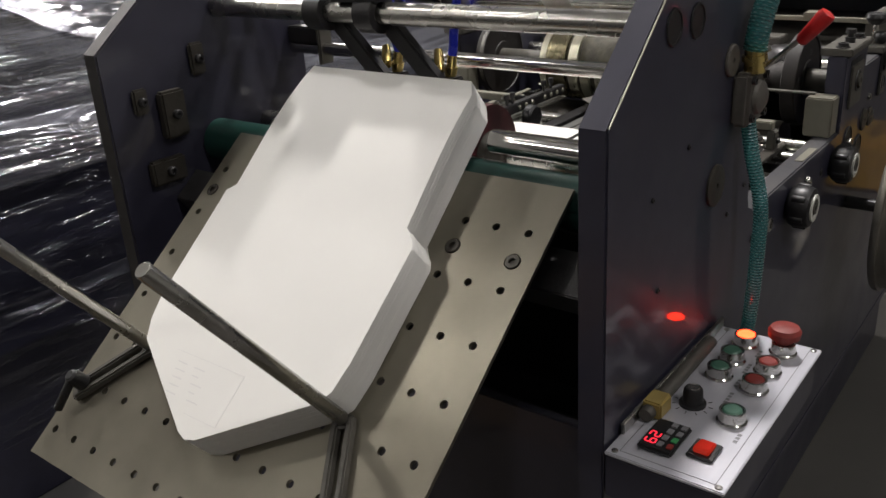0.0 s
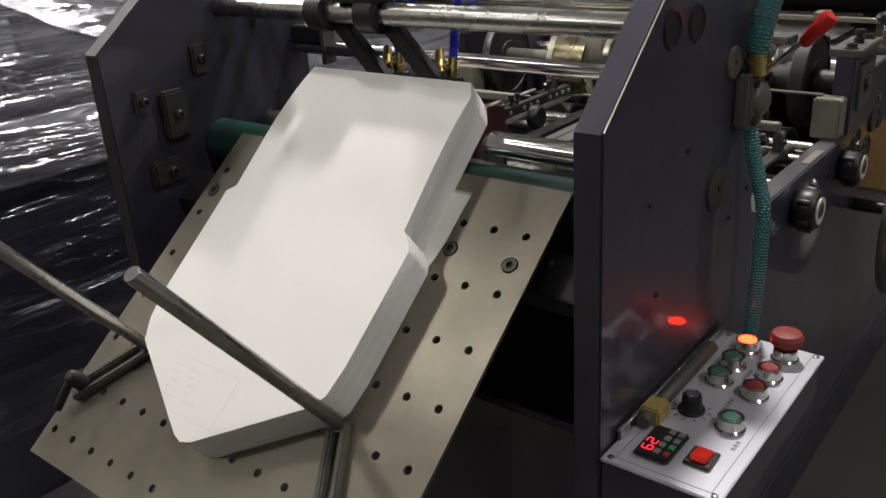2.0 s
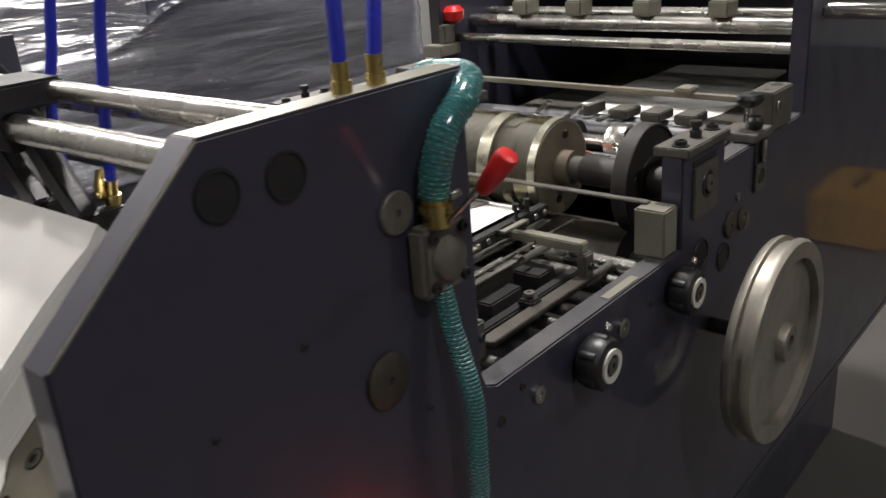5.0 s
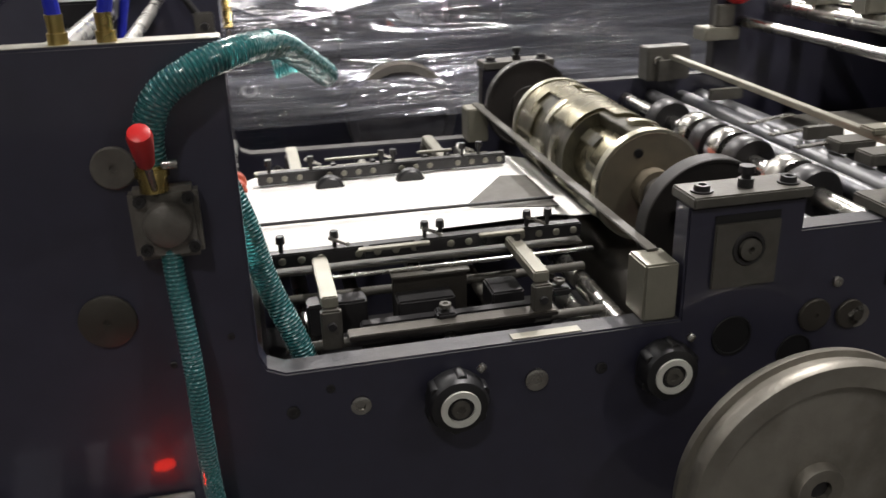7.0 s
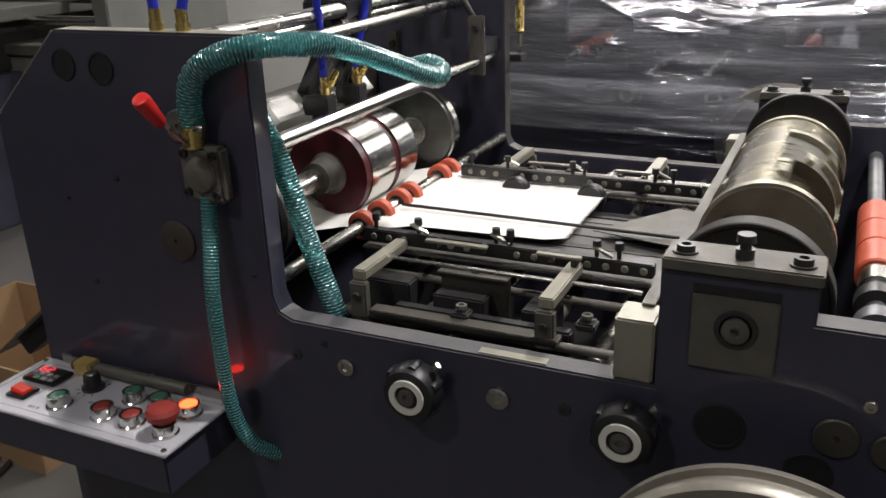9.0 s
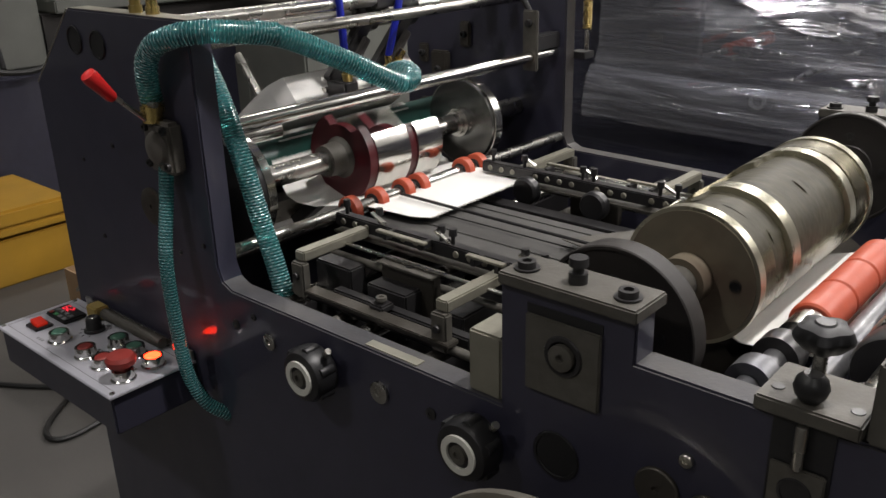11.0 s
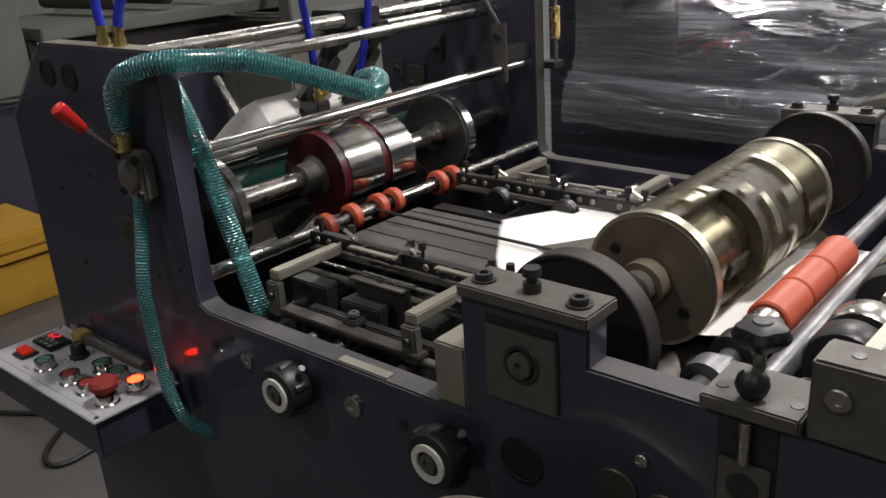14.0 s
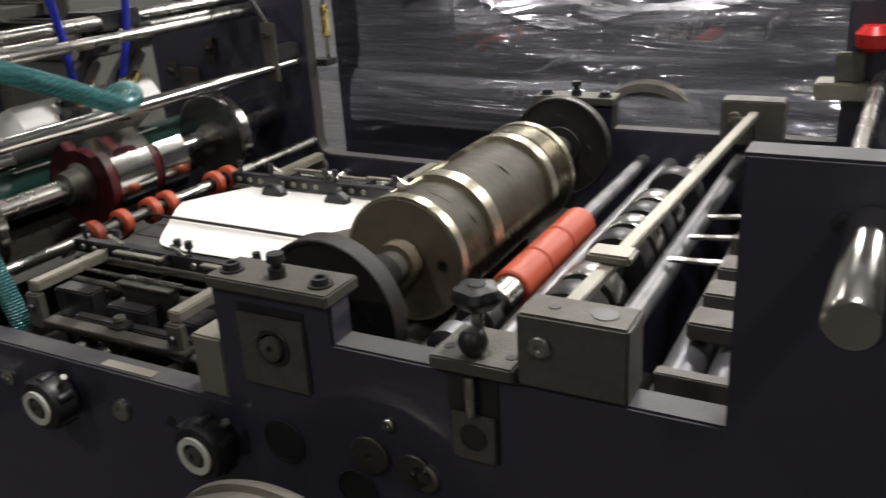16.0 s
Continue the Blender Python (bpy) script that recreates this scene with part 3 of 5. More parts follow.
BLANK = [(u + 0.035, y) for u, y in [(0.222, 0.262), (0.222, 0.515), (0.200, 0.5165), (0.030, 0.5145), (0.020, 0.5265), (-0.130, 0.5215), (-0.160, 0.5145), (-0.184, 0.502),
         (-0.250, 0.393), (-0.259, 0.378), (-0.2635, 0.364), (-0.259, 0.350), (-0.182, 0.237), (-0.164, 0.223), (-0.130, 0.2195), (0.002, 0.2205), (0.012, 0.2255), (0.024, 0.2395), (0.200, 0.249)]]


def blank_mesh(z0, z1, shrink=0.0, jitter=0.0):
    bm = bmesh.new()
    cx, cy = 0.015, 0.37
    vs = [bm.verts.new((cx + (u - cx) * (1 - shrink), cy + (y - cy) * (1 - shrink) + jitter, z0)) for u, y in BLANK]
    f = bm.faces.new(vs)
    r = bmesh.ops.extrude_face_region(bm, geom=[f])
    bmesh.ops.translate(bm, verts=[v for v in r["geom"] if isinstance(v, bmesh.types.BMVert)], vec=(0, 0, z1 - z0))
    for k in range(12):
        bmesh.ops.bisect_plane(bm, geom=bm.verts[:] + bm.edges[:] + bm.faces[:], plane_co=(0.04 + 0.0175 * k, 0, 0), plane_no=(1, 0, 0))
    for v in bm.verts:
        v.co.z += sag(v.co.x) * v.co.z / SH
    return bm


def sag(u):
    """The bow of the uppermost card towards the feed rollers."""
    q = min(1.0, max(0.0, (u - 0.03) / 0.227))
    return 0.006 * math.sin(math.pi * q ** 1.5)


stack = on_tray(thing("blank_stack", "thick stack of white die-cut card blanks on the feed tray", "card stack"))
rng = random.Random(4)
lay = 40
for k in range(lay):
    z0 = 0.0006 + (SH - 0.0016) * k / lay
    bm = blank_mesh(z0, z0 + (SH - 0.0016) / lay - 0.00003, rng.uniform(0, 0.0016), rng.uniform(-0.0003, 0.0003))
    for v in bm.verts:
        v.co.x += rng.uniform(-0.0002, 0.0002)
    tray_part("card", bm, CARD_EDGE, stack)
tray_part("top_blank", blank_mesh(SH - 0.001, SH), CARD, stack, "topmost white blank")
# faint printed form on the flap: a frame and rows too pale to read
for i in range(5):
    u = -0.158 - i * 0.0085
    for y0, w in ((0.435 - i * 0.002, 0.016), (0.408 - i * 0.004, 0.010 if i % 2 else 0.018)):
        tray_part("print_bar", box(u - 0.0007, u + 0.0007, y0 - w, y0, SH + 0.0001, SH + 0.0003, 0), PRINT, stack)
for u0, u1, y0, y1 in ((-0.147, -0.1465, 0.335, 0.445), (-0.2055, -0.205, 0.335, 0.385), (-0.2055, -0.147, 0.3345, 0.335)):
    tray_part("print_line", box(u0, u1, y0, y1, SH + 0.0001, SH + 0.0003, 0), PRINT, stack)

# two steel stops that stand on slotted bars
def stop(u, y, length, bar, label):
    s = on_tray(thing("stack_stop", label, "stack stop", "stack stops"))
    tray_part("stop_rod", rod((u, y, 0.012), (u, y, length), 0.0075, 20), STEEL, s, "bright round steel rod")
    (ua, ya), (ub, yb) = bar
    d = Vector((ub - ua, yb - ya, 0))
    L = d.length
    d.normalize()
    n = Vector((-d.y, d.x, 0))
    for side in (-1, 1):
        bm = bmesh.new()
        c = Vector((ua, ya, 0.006)) + d * L / 2 + n * side * 0.0085
        rot_box(c, (L, 0.008, 0.011), Matrix.Rotation(math.atan2(d.y, d.x), 4, "Z"), 0.002, bm)
        tray_part("slotted_bar", bm, DULL, s)
    for e in (Vector((ua, ya, 0.006)), Vector((ub, yb, 0.006))):
        tray_part("bar_end", rot_box(e, (0.014, 0.025, 0.011), Matrix.Rotation(math.atan2(d.y, d.x), 4, "Z"), 0.003), DULL, s)
    return s


stop(-0.1425, 0.2225, 0.303, ((-0.145, 0.2225), (-0.312, 0.149)), "steel rod stop on a slotted bar clamped to the tray")
stop(-0.150, 0.533, 0.303, ((-0.152, 0.540), (-0.232, 0.606)), "steel rod stop on a slotted bar with a clamp lever")
lev = on_tray(thing("clamp_lever", "black ball-ended clamp lever on a slotted bar", "lever"))
tray_part("lever_arm", rod((-0.222, 0.598, 0.030), (-0.262, 0.612, 0.012), 0.0055, 14), BLACKP, lev)
tray_part("lever_boss", lathe((-0.222, 0.598, 0.0125), (-0.222, 0.598, 0.036), [(0, 0.010), (0.6, 0.010), (0.9, 0.008), (1, 0.005), (1, 0)], 18), BLACKP, lev)

# ---- rollers and shafts across the machine ----
def cross_shaft(name, x, z, r, material, label, y0=T, y1=W, category="shaft", seg=28):
    ob = solid(name, rod((x, y0, z), (x, y1, z), r, seg), material, label, category)
    return ob


cross_shaft("feed_roller", 0.157, 0.986, 0.031, GREEN, "dark green rubber feed roller at the tray's upper edge", T + 0.003, W - 0.003, "roller", 40)
cross_shaft("feed_roller", 0.182, 1.034, 0.014, CHROME, "chromed steel feed roller beside the green one", T + 0.003, 0.24, "roller")
solid("roller_collar", ring((0.182, T + 0.0005, 1.034), (0.182, T + 0.016, 1.034), 0.0145, 0.024), STEEL, "bright steel bearing collar on the frame", "collar")
cross_shaft("top_shaft", 0.186, 1.172, 0.0135, STEEL, "ground steel shaft near the frames' top")
cross_shaft("top_shaft", 0.228, 1.199, 0.010, STEEL, "ground steel shaft near the frames' top")
cross_shaft("top_shaft", 0.262, 1.178, 0.008, STEEL, "thin ground steel shaft near the frames' top")
cross_shaft("guide_shaft", 0.326, 1.092, 0.0095, CHROME, "bright steel guide shaft behind the tall frames")
solid("roller_collar", ring((0.186, T + 0.0005, 1.172), (0.186, T + 0.014, 1.172), 0.014, 0.026), STEEL, "bright steel bearing collar on the frame", "collar")

drum = thing("suction_drum", "steel suction drum with maroon discs on a shaft", "feed drum", at=(0.25, 0.37, 0.993))
DX, DZ = 0.25, 0.993
part("drum_shaft", rod((DX, T + 0.002, DZ), (DX, W - 0.002, DZ), 0.0150), STEEL, drum)
part("flange", lathe((DX, 0.090, DZ), (DX, 0.118, DZ), [(0, 0.014), (0, 0.066), (0.2, 0.070), (0.8, 0.070), (0.85, 0.068), (0.85, 0.062), (0.9, 0.058), (0.9, 0.014)], 44), BLACK, drum, "black flange")
part("flange_rim", ring((DX, 0.110, DZ), (DX, 0.122, DZ), 0.0635, 0.0715, 44), CHROME, drum, "bright steel rim")
def sector(y0, y1, r, gap0, gap1, r2):
    """A drum ring whose outline falls to r2 between two angles."""
    bm = bmesh.new()
    n = 48
    pts = []
    for i in range(n):
        a = i * 360 / n
        rr = r2 if gap0 <= a <= gap1 else r
        pts.append((DX + rr * math.cos(radians(a)), DZ + rr * math.sin(radians(a))))
    bm = prism(pts, y0, y1, 0)
    return bm
part("maroon_disc", sector(0.292, 0.306, 0.062, 150, 205, 0.047), MAROON, drum, "maroon plastic disc")
part("steel_segment", sector(0.3065, 0.372, 0.0635, 128, 232, 0.020), CHROME, drum, "bright steel drum segment")
part("maroon_disc", sector(0.3725, 0.388, 0.0605, 129, 231, 0.030), MAROON, drum, "maroon plastic disc")
part("steel_segment", sector(0.3885, 0.440, 0.0635, 128, 232, 0.020), CHROME, drum, "bright steel drum segment")
part("hub", lathe((DX, 0.262, DZ), (DX, 0.292, DZ), [(0, 0.0137), (0, 0.022), (0.8, 0.024), (1, 0.03), (1, 0.0137)], 28), DULL, drum)
part("far_flange", lathe((DX, 0.556, DZ), (DX, 0.574, DZ), [(0, 0.0152), (0, 0.066), (0.1, 0.068), (0.9, 0.068), (1, 0.064), (1, 0.0152)], 44), FLANGE, drum, "smooth dark steel disc")
part("far_rim", ring((DX, 0.560, DZ), (DX, 0.576, DZ), 0.0665, 0.0715, 44), CHROME, drum, "bright steel rim")
part("far_boss", lathe((DX, 0.540, DZ), (DX, 0.5558, DZ), [(0, 0.0152), (0, 0.019), (0.5, 0.019), (0.5, 0.023), (1, 0.023), (1, 0.0152)], 24), STEEL, drum)

# orange wheels on the draw shaft
RX, RZ = 0.343, 0.953
draw = thing("draw_shaft", "steel draw shaft with six orange rubber wheels", "roller shaft", at=(RX, 0.37, RZ))
part("shaft", rod((RX, T + 0.001, RZ), (RX, W - 0.001, RZ), 0.008), STEEL, draw)
for y in (0.222, 0.270, 0.322, 0.353, 0.452, 0.484):
    w = part("wheel", lathe((RX, y - 0.008, RZ), (RX, y + 0.008, RZ), [(0, 0.0081), (0, 0.015), (0.15, 0.0185), (0.85, 0.0185), (1, 0.015), (1, 0.0081)], 28), ORANGE, draw, "orange rubber wheel")
    part("wheel_bush", ring((RX, y - 0.0095, RZ), (RX, y + 0.0095, RZ), 0.0081, 0.0115, 18), BLACK, w)

# suction arms above the stack
for y in (0.334, 0.420):
    arm = thing("air_sucker", "black slanting suction arm with brass fittings above the stack", "suction arm", "suction arms", at=(0.186, y, 1.172))
    part("clamp", ring((0.186, y + 0.064, 1.172), (0.186, y + 0.092, 1.172), 0.0137, 0.024), BLACK, arm)
    part("arm", rot_box((0.199, y + 0.036, 1.130), (0.016, 0.022, 0.118), Matrix.Rotation(radians(-45), 4, "X"), 0.002), BLACK, arm)
    part("link", rot_box((0.214, y + 0.030, 1.112), (0.008, 0.012, 0.085), Matrix.Rotation(radians(-42), 4, "X"), 0.0015), OILY_SHADE, arm)
    part("block", box(0.200, 0.240, y - 0.014, y + 0.012, 1.064, 1.092, 0.002), BLACK, arm)
    part("fitting", lathe((0.231, y, 1.092), (0.232, y - 0.004, 1.118), [(0, 0.007), (0.45, 0.0085), (0.45, 0.006), (1, 0.006), (1, 0)], 12), BRASS, arm, "brass hose fitting")
    part("side_fitting", lathe((0.226, y + 0.012, 1.098), (0.238, y + 0.022, 1.122), [(0, 0.005), (0.5, 0.0065), (1, 0.005), (1, 0)], 12), BRASS, arm)
    part("screw", lathe((0.199, y - 0.0142, 1.078), (0.199, y - 0.018, 1.078), [(0, 0.005), (1, 0.0045), (1, 0)], 12), STEEL, arm)
    part("foot", lathe((0.212, y, 1.064), (0.212, y, 1.052), [(0, 0.006), (0.5, 0.006), (1, 0.012), (1, 0)], 16), BLACKP, arm)
solid("arm_carrier", box(0.166, 0.238, 0.390, 0.468, 1.186, 1.212, 0.003), BLACK, "black clamp block holding the suction arms on the shafts", "clamp")
# air tubes
def tube(points, r, label, material=BLUE):
    return solid("air_tube", sweep(smooth_path(points, 10), r, 10), material, label, "air tube", "blue air tubes")


tube([(0.245, 0.014, 1.236), (0.246, 0.014, 1.28), (0.262, 0.03, 1.36), (0.30, 0.12, 1.44), (0.29, 0.22, 1.43), (0.25, 0.290, 1.32), (0.238, 0.320, 1.20), (0.232, 0.330, 1.116)], 0.0055, "blue air tube from the frame to a suction arm")
tube([(0.279, 0.014, 1.236), (0.290, 0.02, 1.27), (0.33, 0.05, 1.35), (0.38, 0.16, 1.43), (0.36, 0.32, 1.44), (0.28, 0.41, 1.34), (0.250, 0.430, 1.22), (0.236, 0.428, 1.16), (0.232, 0.416, 1.116)], 0.0055, "blue air tube from the frame to a suction arm")
for x in (0.245, 0.279):
    solid("tube_fitting", lathe((x, 0.014, 1.218), (x, 0.014, 1.240), [(0, 0.0075), (0.4, 0.0075), (0.4, 0.006), (1, 0.0065), (1, 0)], 12), BRASS, "brass tube fitting on the frame's top edge", "fitting", "tube fittings")

# ---- valve, lever and clear hoses ----
valve = thing("air_valve", "dark cast valve block with a red-handled lever", "valve", at=(0.307, 0, 1.078))
part("valve_body", box(0.281, 0.333, -0.019, -0.0005, 1.050, 1.108, 0.004), VALVE, valve)
part("valve_dome", lathe((0.308, -0.0195, 1.079), (0.308, -0.028, 1.079), [(0, 0.019), (0.5, 0.017), (1, 0.009), (1, 0)], 24), VALVE, valve)
for sx in (0.290, 0.326):
    for sz in (1.060, 1.100):
        part("valve_screw", lathe((sx, -0.0192, sz), (sx, -0.023, sz), [(0, 0.005), (1, 0.0047), (1, 0.0022), (0.5, 0.002), (0.5, 0)], 12), BLACK, valve)
part("hose_tail", lathe((0.302, -0.016, 1.106), (0.302, -0.014, 1.136), [(0, 0.011), (0.4, 0.011), (0.4, 0.013), (0.6, 0.013), (0.6, 0.0105), (1, 0.0105), (1, 0)], 18), BRASS, valve, "brass hose tail with a clip")
part("hose_clip", rod((0.310, -0.022, 1.128), (0.322, -0.022, 1.128), 0.004, 10), STEEL, valve)
lv = part("lever_stem", rod((0.303, -0.018, 1.104), (0.304, -0.060, 1.144), 0.0028, 10), STEEL, valve)
part("lever_grip", lathe((0.304, -0.058, 1.139), (0.3055, -0.083, 1.169), [(0, 0.0045), (0.08, 0.0065), (0.85, 0.0090), (0.97, 0.0078), (1, 0.004), (1, 0)], 18), REDP, lv, "red plastic lever grip")

valve.location += Vector((-0.003, 0.0, 0.003))


def hose(points, r, label):
    h = thing("clear_hose", label, "hose", "teal hoses", at=points[0])
    path = smooth_path(points, 14)
    part("hose_wall", sweep(path, r, 14), HOSE, h)
    part("wire_coil", coil(path, r * 0.995, r * 0.055, 0.0036, 4, 9), COIL, h, "bright spiral wire")
    return h


hose([(0.303, -0.011, 1.060), (0.305, -0.018, 1.02), (0.309, -0.031, 0.96), (0.309, -0.032, 0.90), (0.310, -0.030, 0.84), (0.315, -0.026, 0.80), (0.328, -0.016, 0.768), (0.343, 0.004, 0.748)], 0.0082, "teal spiral-wound hose hanging down the side frame")
LOOP = [(0.299, -0.014, 1.132), (0.301, -0.017, 1.156), (0.313, -0.019, 1.182), (0.342, -0.015, 1.200), (0.376, 0.012, 1.207), (0.405, 0.080, 1.199), (0.433, 0.150, 1.172), (0.450, 0.192, 1.153), (0.457, 0.218, 1.145), (0.450, 0.240, 1.150), (0.430, 0.250, 1.154), (0.406, 0.252, 1.148)]
loop_hose = hose(LOOP[:6], 0.0120, "teal spiral-wound hose looped over the side frame")
SWAY_AT = Vector(LOOP[4]).lerp(Vector(LOOP[5]), 0.7)
swing = thing("hose_end", "free end of the teal hose, curled over the feed rollers", "hose", "teal hoses", at=SWAY_AT)
end_path = smooth_path(LOOP, 14)[4 * 14 + 9:]
part("hose_wall", sweep(end_path, 0.0119, 14), HOSE, swing)
part("wire_coil", coil(end_path, 0.0119, 0.00066, 0.0036, 4, 9), COIL, swing, "bright spiral wire")
hose([(0.290, 0.056, 1.180), (0.322, 0.052, 1.140), (0.345, 0.050, 1.10), (0.362, 0.051, 1.05), (0.375, 0.056, 0.99), (0.394, 0.057, 0.935), (0.405, 0.057, 0.895), (0.407, 0.057, 0.85)], 0.0115, "teal spiral-wound hose going down behind the frame")

# ---- sheet guides between drum and cylinder ----
def guide(y, side, label):
    g = thing("side_guide", label, "sheet guide", "sheet guides", at=(0.55, y, 0.96))
    part("guide_bar", box(0.376, 0.722, y - 0.007, y + 0.007, 0.956, 0.972, 0.0015), BLACK, g)
    part("lower_rail", box(0.376, 0.722, y - 0.010, y + 0.010, 0.9475, 0.9508, 0.0005), DULL, g)
    for k in range(17):
        x = 0.392 + k * 0.020
        if k in (3, 8, 12):
            continue
        part("stud", lathe((x, y - 0.0072, 0.964), (x, y - 0.0092, 0.964), [(0, 0.0042), (0.8, 0.0038), (1, 0.002), (1, 0)], 10), ZINC, g)
    for x in (0.392, 0.448, 0.545, 0.562, 0.660, 0.684):
        t = part("thumb_screw", lathe((x, y, 0.972), (x, y, 0.990), [(0, 0.0025), (0.55, 0.0025), (0.55, 0.005), (1, 0.0045), (1, 0)], 10), BLACK, g)
    for x in (0.452, 0.552, 0.668):
        part("clip", rot_box((x, y + side * 0.006, 0.980), (0.024, 0.006, 0.003), Matrix.Rotation(radians(25), 4, "Y"), 0.0006), STEEL, g)
    for x in (0.43, 0.64):
        ye = 0.062 if side < 0 else 0.608
        a = part("cross_arm", box(x - 0.008, x + 0.008, min(y + side * 0.008, ye), max(y + side * 0.008, ye), 0.954, 0.966, 0.0015), ZINC, g)
        part("arm_end", box(x - 0.010, x + 0.010, ye - 0.006, ye + 0.006, 0.912, 0.9535, 0.002), DULL, a)
        part("arm_bolt", lathe((x, ye - 0.0065, 0.938), (x, ye - 0.010, 0.938), [(0, 0.0045), (1, 0.004), (1, 0)], 10), BLACK, a)
    ya, yb = sorted((y + side * 0.040, y + side * 0.052))
    cp = part("carrier_plate", box(0.500, 0.578, ya, yb, 0.900, 0.9515, 0.001), IRON, g, "dark upright carrier plate")
    part("carrier_lip", box(0.498, 0.580, ya - 0.006, yb + 0.006, 0.9517, 0.9545, 0.0006), DULL, cp)
    part("carrier_screw", lathe((0.540, (ya + yb) / 2, 0.9546), (0.540, (ya + yb) / 2, 0.9560), [(0, 0.006), (1, 0.0055), (1, 0.003), (0.4, 0.003), (0.4, 0)], 14), BLACKP, cp)
    part("carrier_rod", rod((0.425, (ya + yb) / 2, 0.957), (0.720, (ya + yb) / 2, 0.957), 0.0024, 10), STEEL, g, "thin bright rod")
    part("hold_strip", box(0.470, 0.545, y + side * 0.026 - 0.004, y + side * 0.026 + 0.004, 0.974, 0.977, 0.0006), ZINC, g)
    part("hold_strip", box(0.600, 0.650, y + side * 0.022 - 0.004, y + side * 0.022 + 0.004, 0.974, 0.977, 0.0006), ZINC, g)
    for x in (0.480, 0.535, 0.610, 0.642):
        part("strip_stand", box(x - 0.003, x + 0.003, min(y + side * 0.0072, y + side * 0.026), max(y + side * 0.0072, y + side * 0.026), 0.9655, 0.9738, 0.0006), BLACK, g)
    return g


guide(0.172, -1, "black sheet guide bar with bright studs and thumb screws")
guide(0.462, 1, "black sheet guide bar with bright studs and thumb screws")
for x in (0.47, 0.58):
    solid("guide_shoe", lathe((x, 0.428, 0.948), (x, 0.446, 0.948), [(0, 0), (0, 0.017), (0.2, 0.02), (0.8, 0.02), (1, 0.017), (1, 0)], 24), BLACKP, "black rubber guide shoe by the far guide bar", "guide shoe", "guide shoes")
solid("far_rail", box(0.372, 0.735, 0.585, 0.599, 0.9265, 0.9345, 0.001), ZINC, "pale flat steel rail along the far side of the bay", "rail")
solid("sheet_wire", rod((0.36, 0.298, 0.9585), (0.735, 0.292, 0.9585), 0.0022, 10), BLACK, "thin dark wire rod above the sheet path", "rod")
bed = thing("sheet_bed", "dark grey steel bed plates below the running sheets", "bed plate", at=(0.55, 0.31, 0.93))
for y0, y1, x1 in ((0.200, 0.262, 0.735), (0.264, 0.352, 0.745), (0.354, 0.372, 0.745)):
    part("bed_plate", box(0.372, x1, y0, y1, 0.932, 0.9425, 0.001), RUBBERBED, bed)
part("bed_groove", box(0.375, 0.74, 0.302, 0.304, 0.9426, 0.9436, 0.0), BLACK, bed)
part("side_rail", box(0.375, 0.745, 0.400, 0.425, 0.922, 0.934, 0.001), BLACK, bed, "black lower rail")
for x in (0.40, 0.52, 0.66):
    part("bed_screw", lathe((x, 0.23, 0.9426), (x, 0.23, 0.9436), [(0, 0.005), (1, 0.0045), (1, 0)], 12), BLACK, bed)
for x, z, r in ((0.41, 0.900, 0.009), (0.47, 0.885, 0.008), (0.545, 0.905, 0.009), (0.615, 0.888, 0.008), (0.69, 0.897, 0.0105)):
    cross_shaft("lower_shaft", x, z, r, STEEL if r > 0.0085 else DULL, "steel cross shaft low between the frames")
for x0, x1, y0, y1, z0, z1 in ((0.46, 0.66, 0.080, 0.094, 0.895, 0.922), (0.50, 0.56, 0.095, 0.130, 0.880, 0.935), (0.41, 0.47, 0.10, 0.125, 0.905, 0.94), (0.60, 0.635, 0.10, 0.14, 0.90, 0.93), (0.44, 0.70, 0.60, 0.614, 0.895, 0.925)):
    solid("carriage_block", box(x0, x1, y0, y1, z0, z1, 0.002), BLACK, "black oiled carriage block below the guides", "block", "carriage blocks")
tongue = bmesh.new()
f = tongue.faces.new([tongue.verts.new(p) for p in ((0.62, 0.30, 0.9515), (0.735, 0.27, 0.9535), (0.735, 0.40, 0.9535), (0.70, 0.41, 0.953))])
r_ = bmesh.ops.extrude_face_region(tongue, geom=[f])
bmesh.ops.translate(tongue, verts=[v for v in r_["geom"] if isinstance(v, bmesh.types.BMVert)], vec=(0, 0, 0.0012))
solid("guide_tongue", tongue, DULL, "thin grey pointed guide plate before the cylinder", "guide plate")
solid("cross_bar", box(0.738, 0.750, 0.035, 0.705, 0.9858, 0.9885, 0.0008), DULL, "thin flat steel bar across the machine before the cylinder", "bar")
for y in (0.004, 0.668):
    b = solid("bar_block", box(0.722, 0.757, y, y + 0.04, 0.9302 if y > 0.1 else 0.9263, 0.9855, 0.002), ZINC, "pale grey steel bearer block on the frame's edge", "block", "bearer blocks")
solid("tie_shaft", rod((0.715, T, 0.91), (0.715, W, 0.91), 0.011), STEEL, "bright steel tie shaft below the cross bar", "shaft")

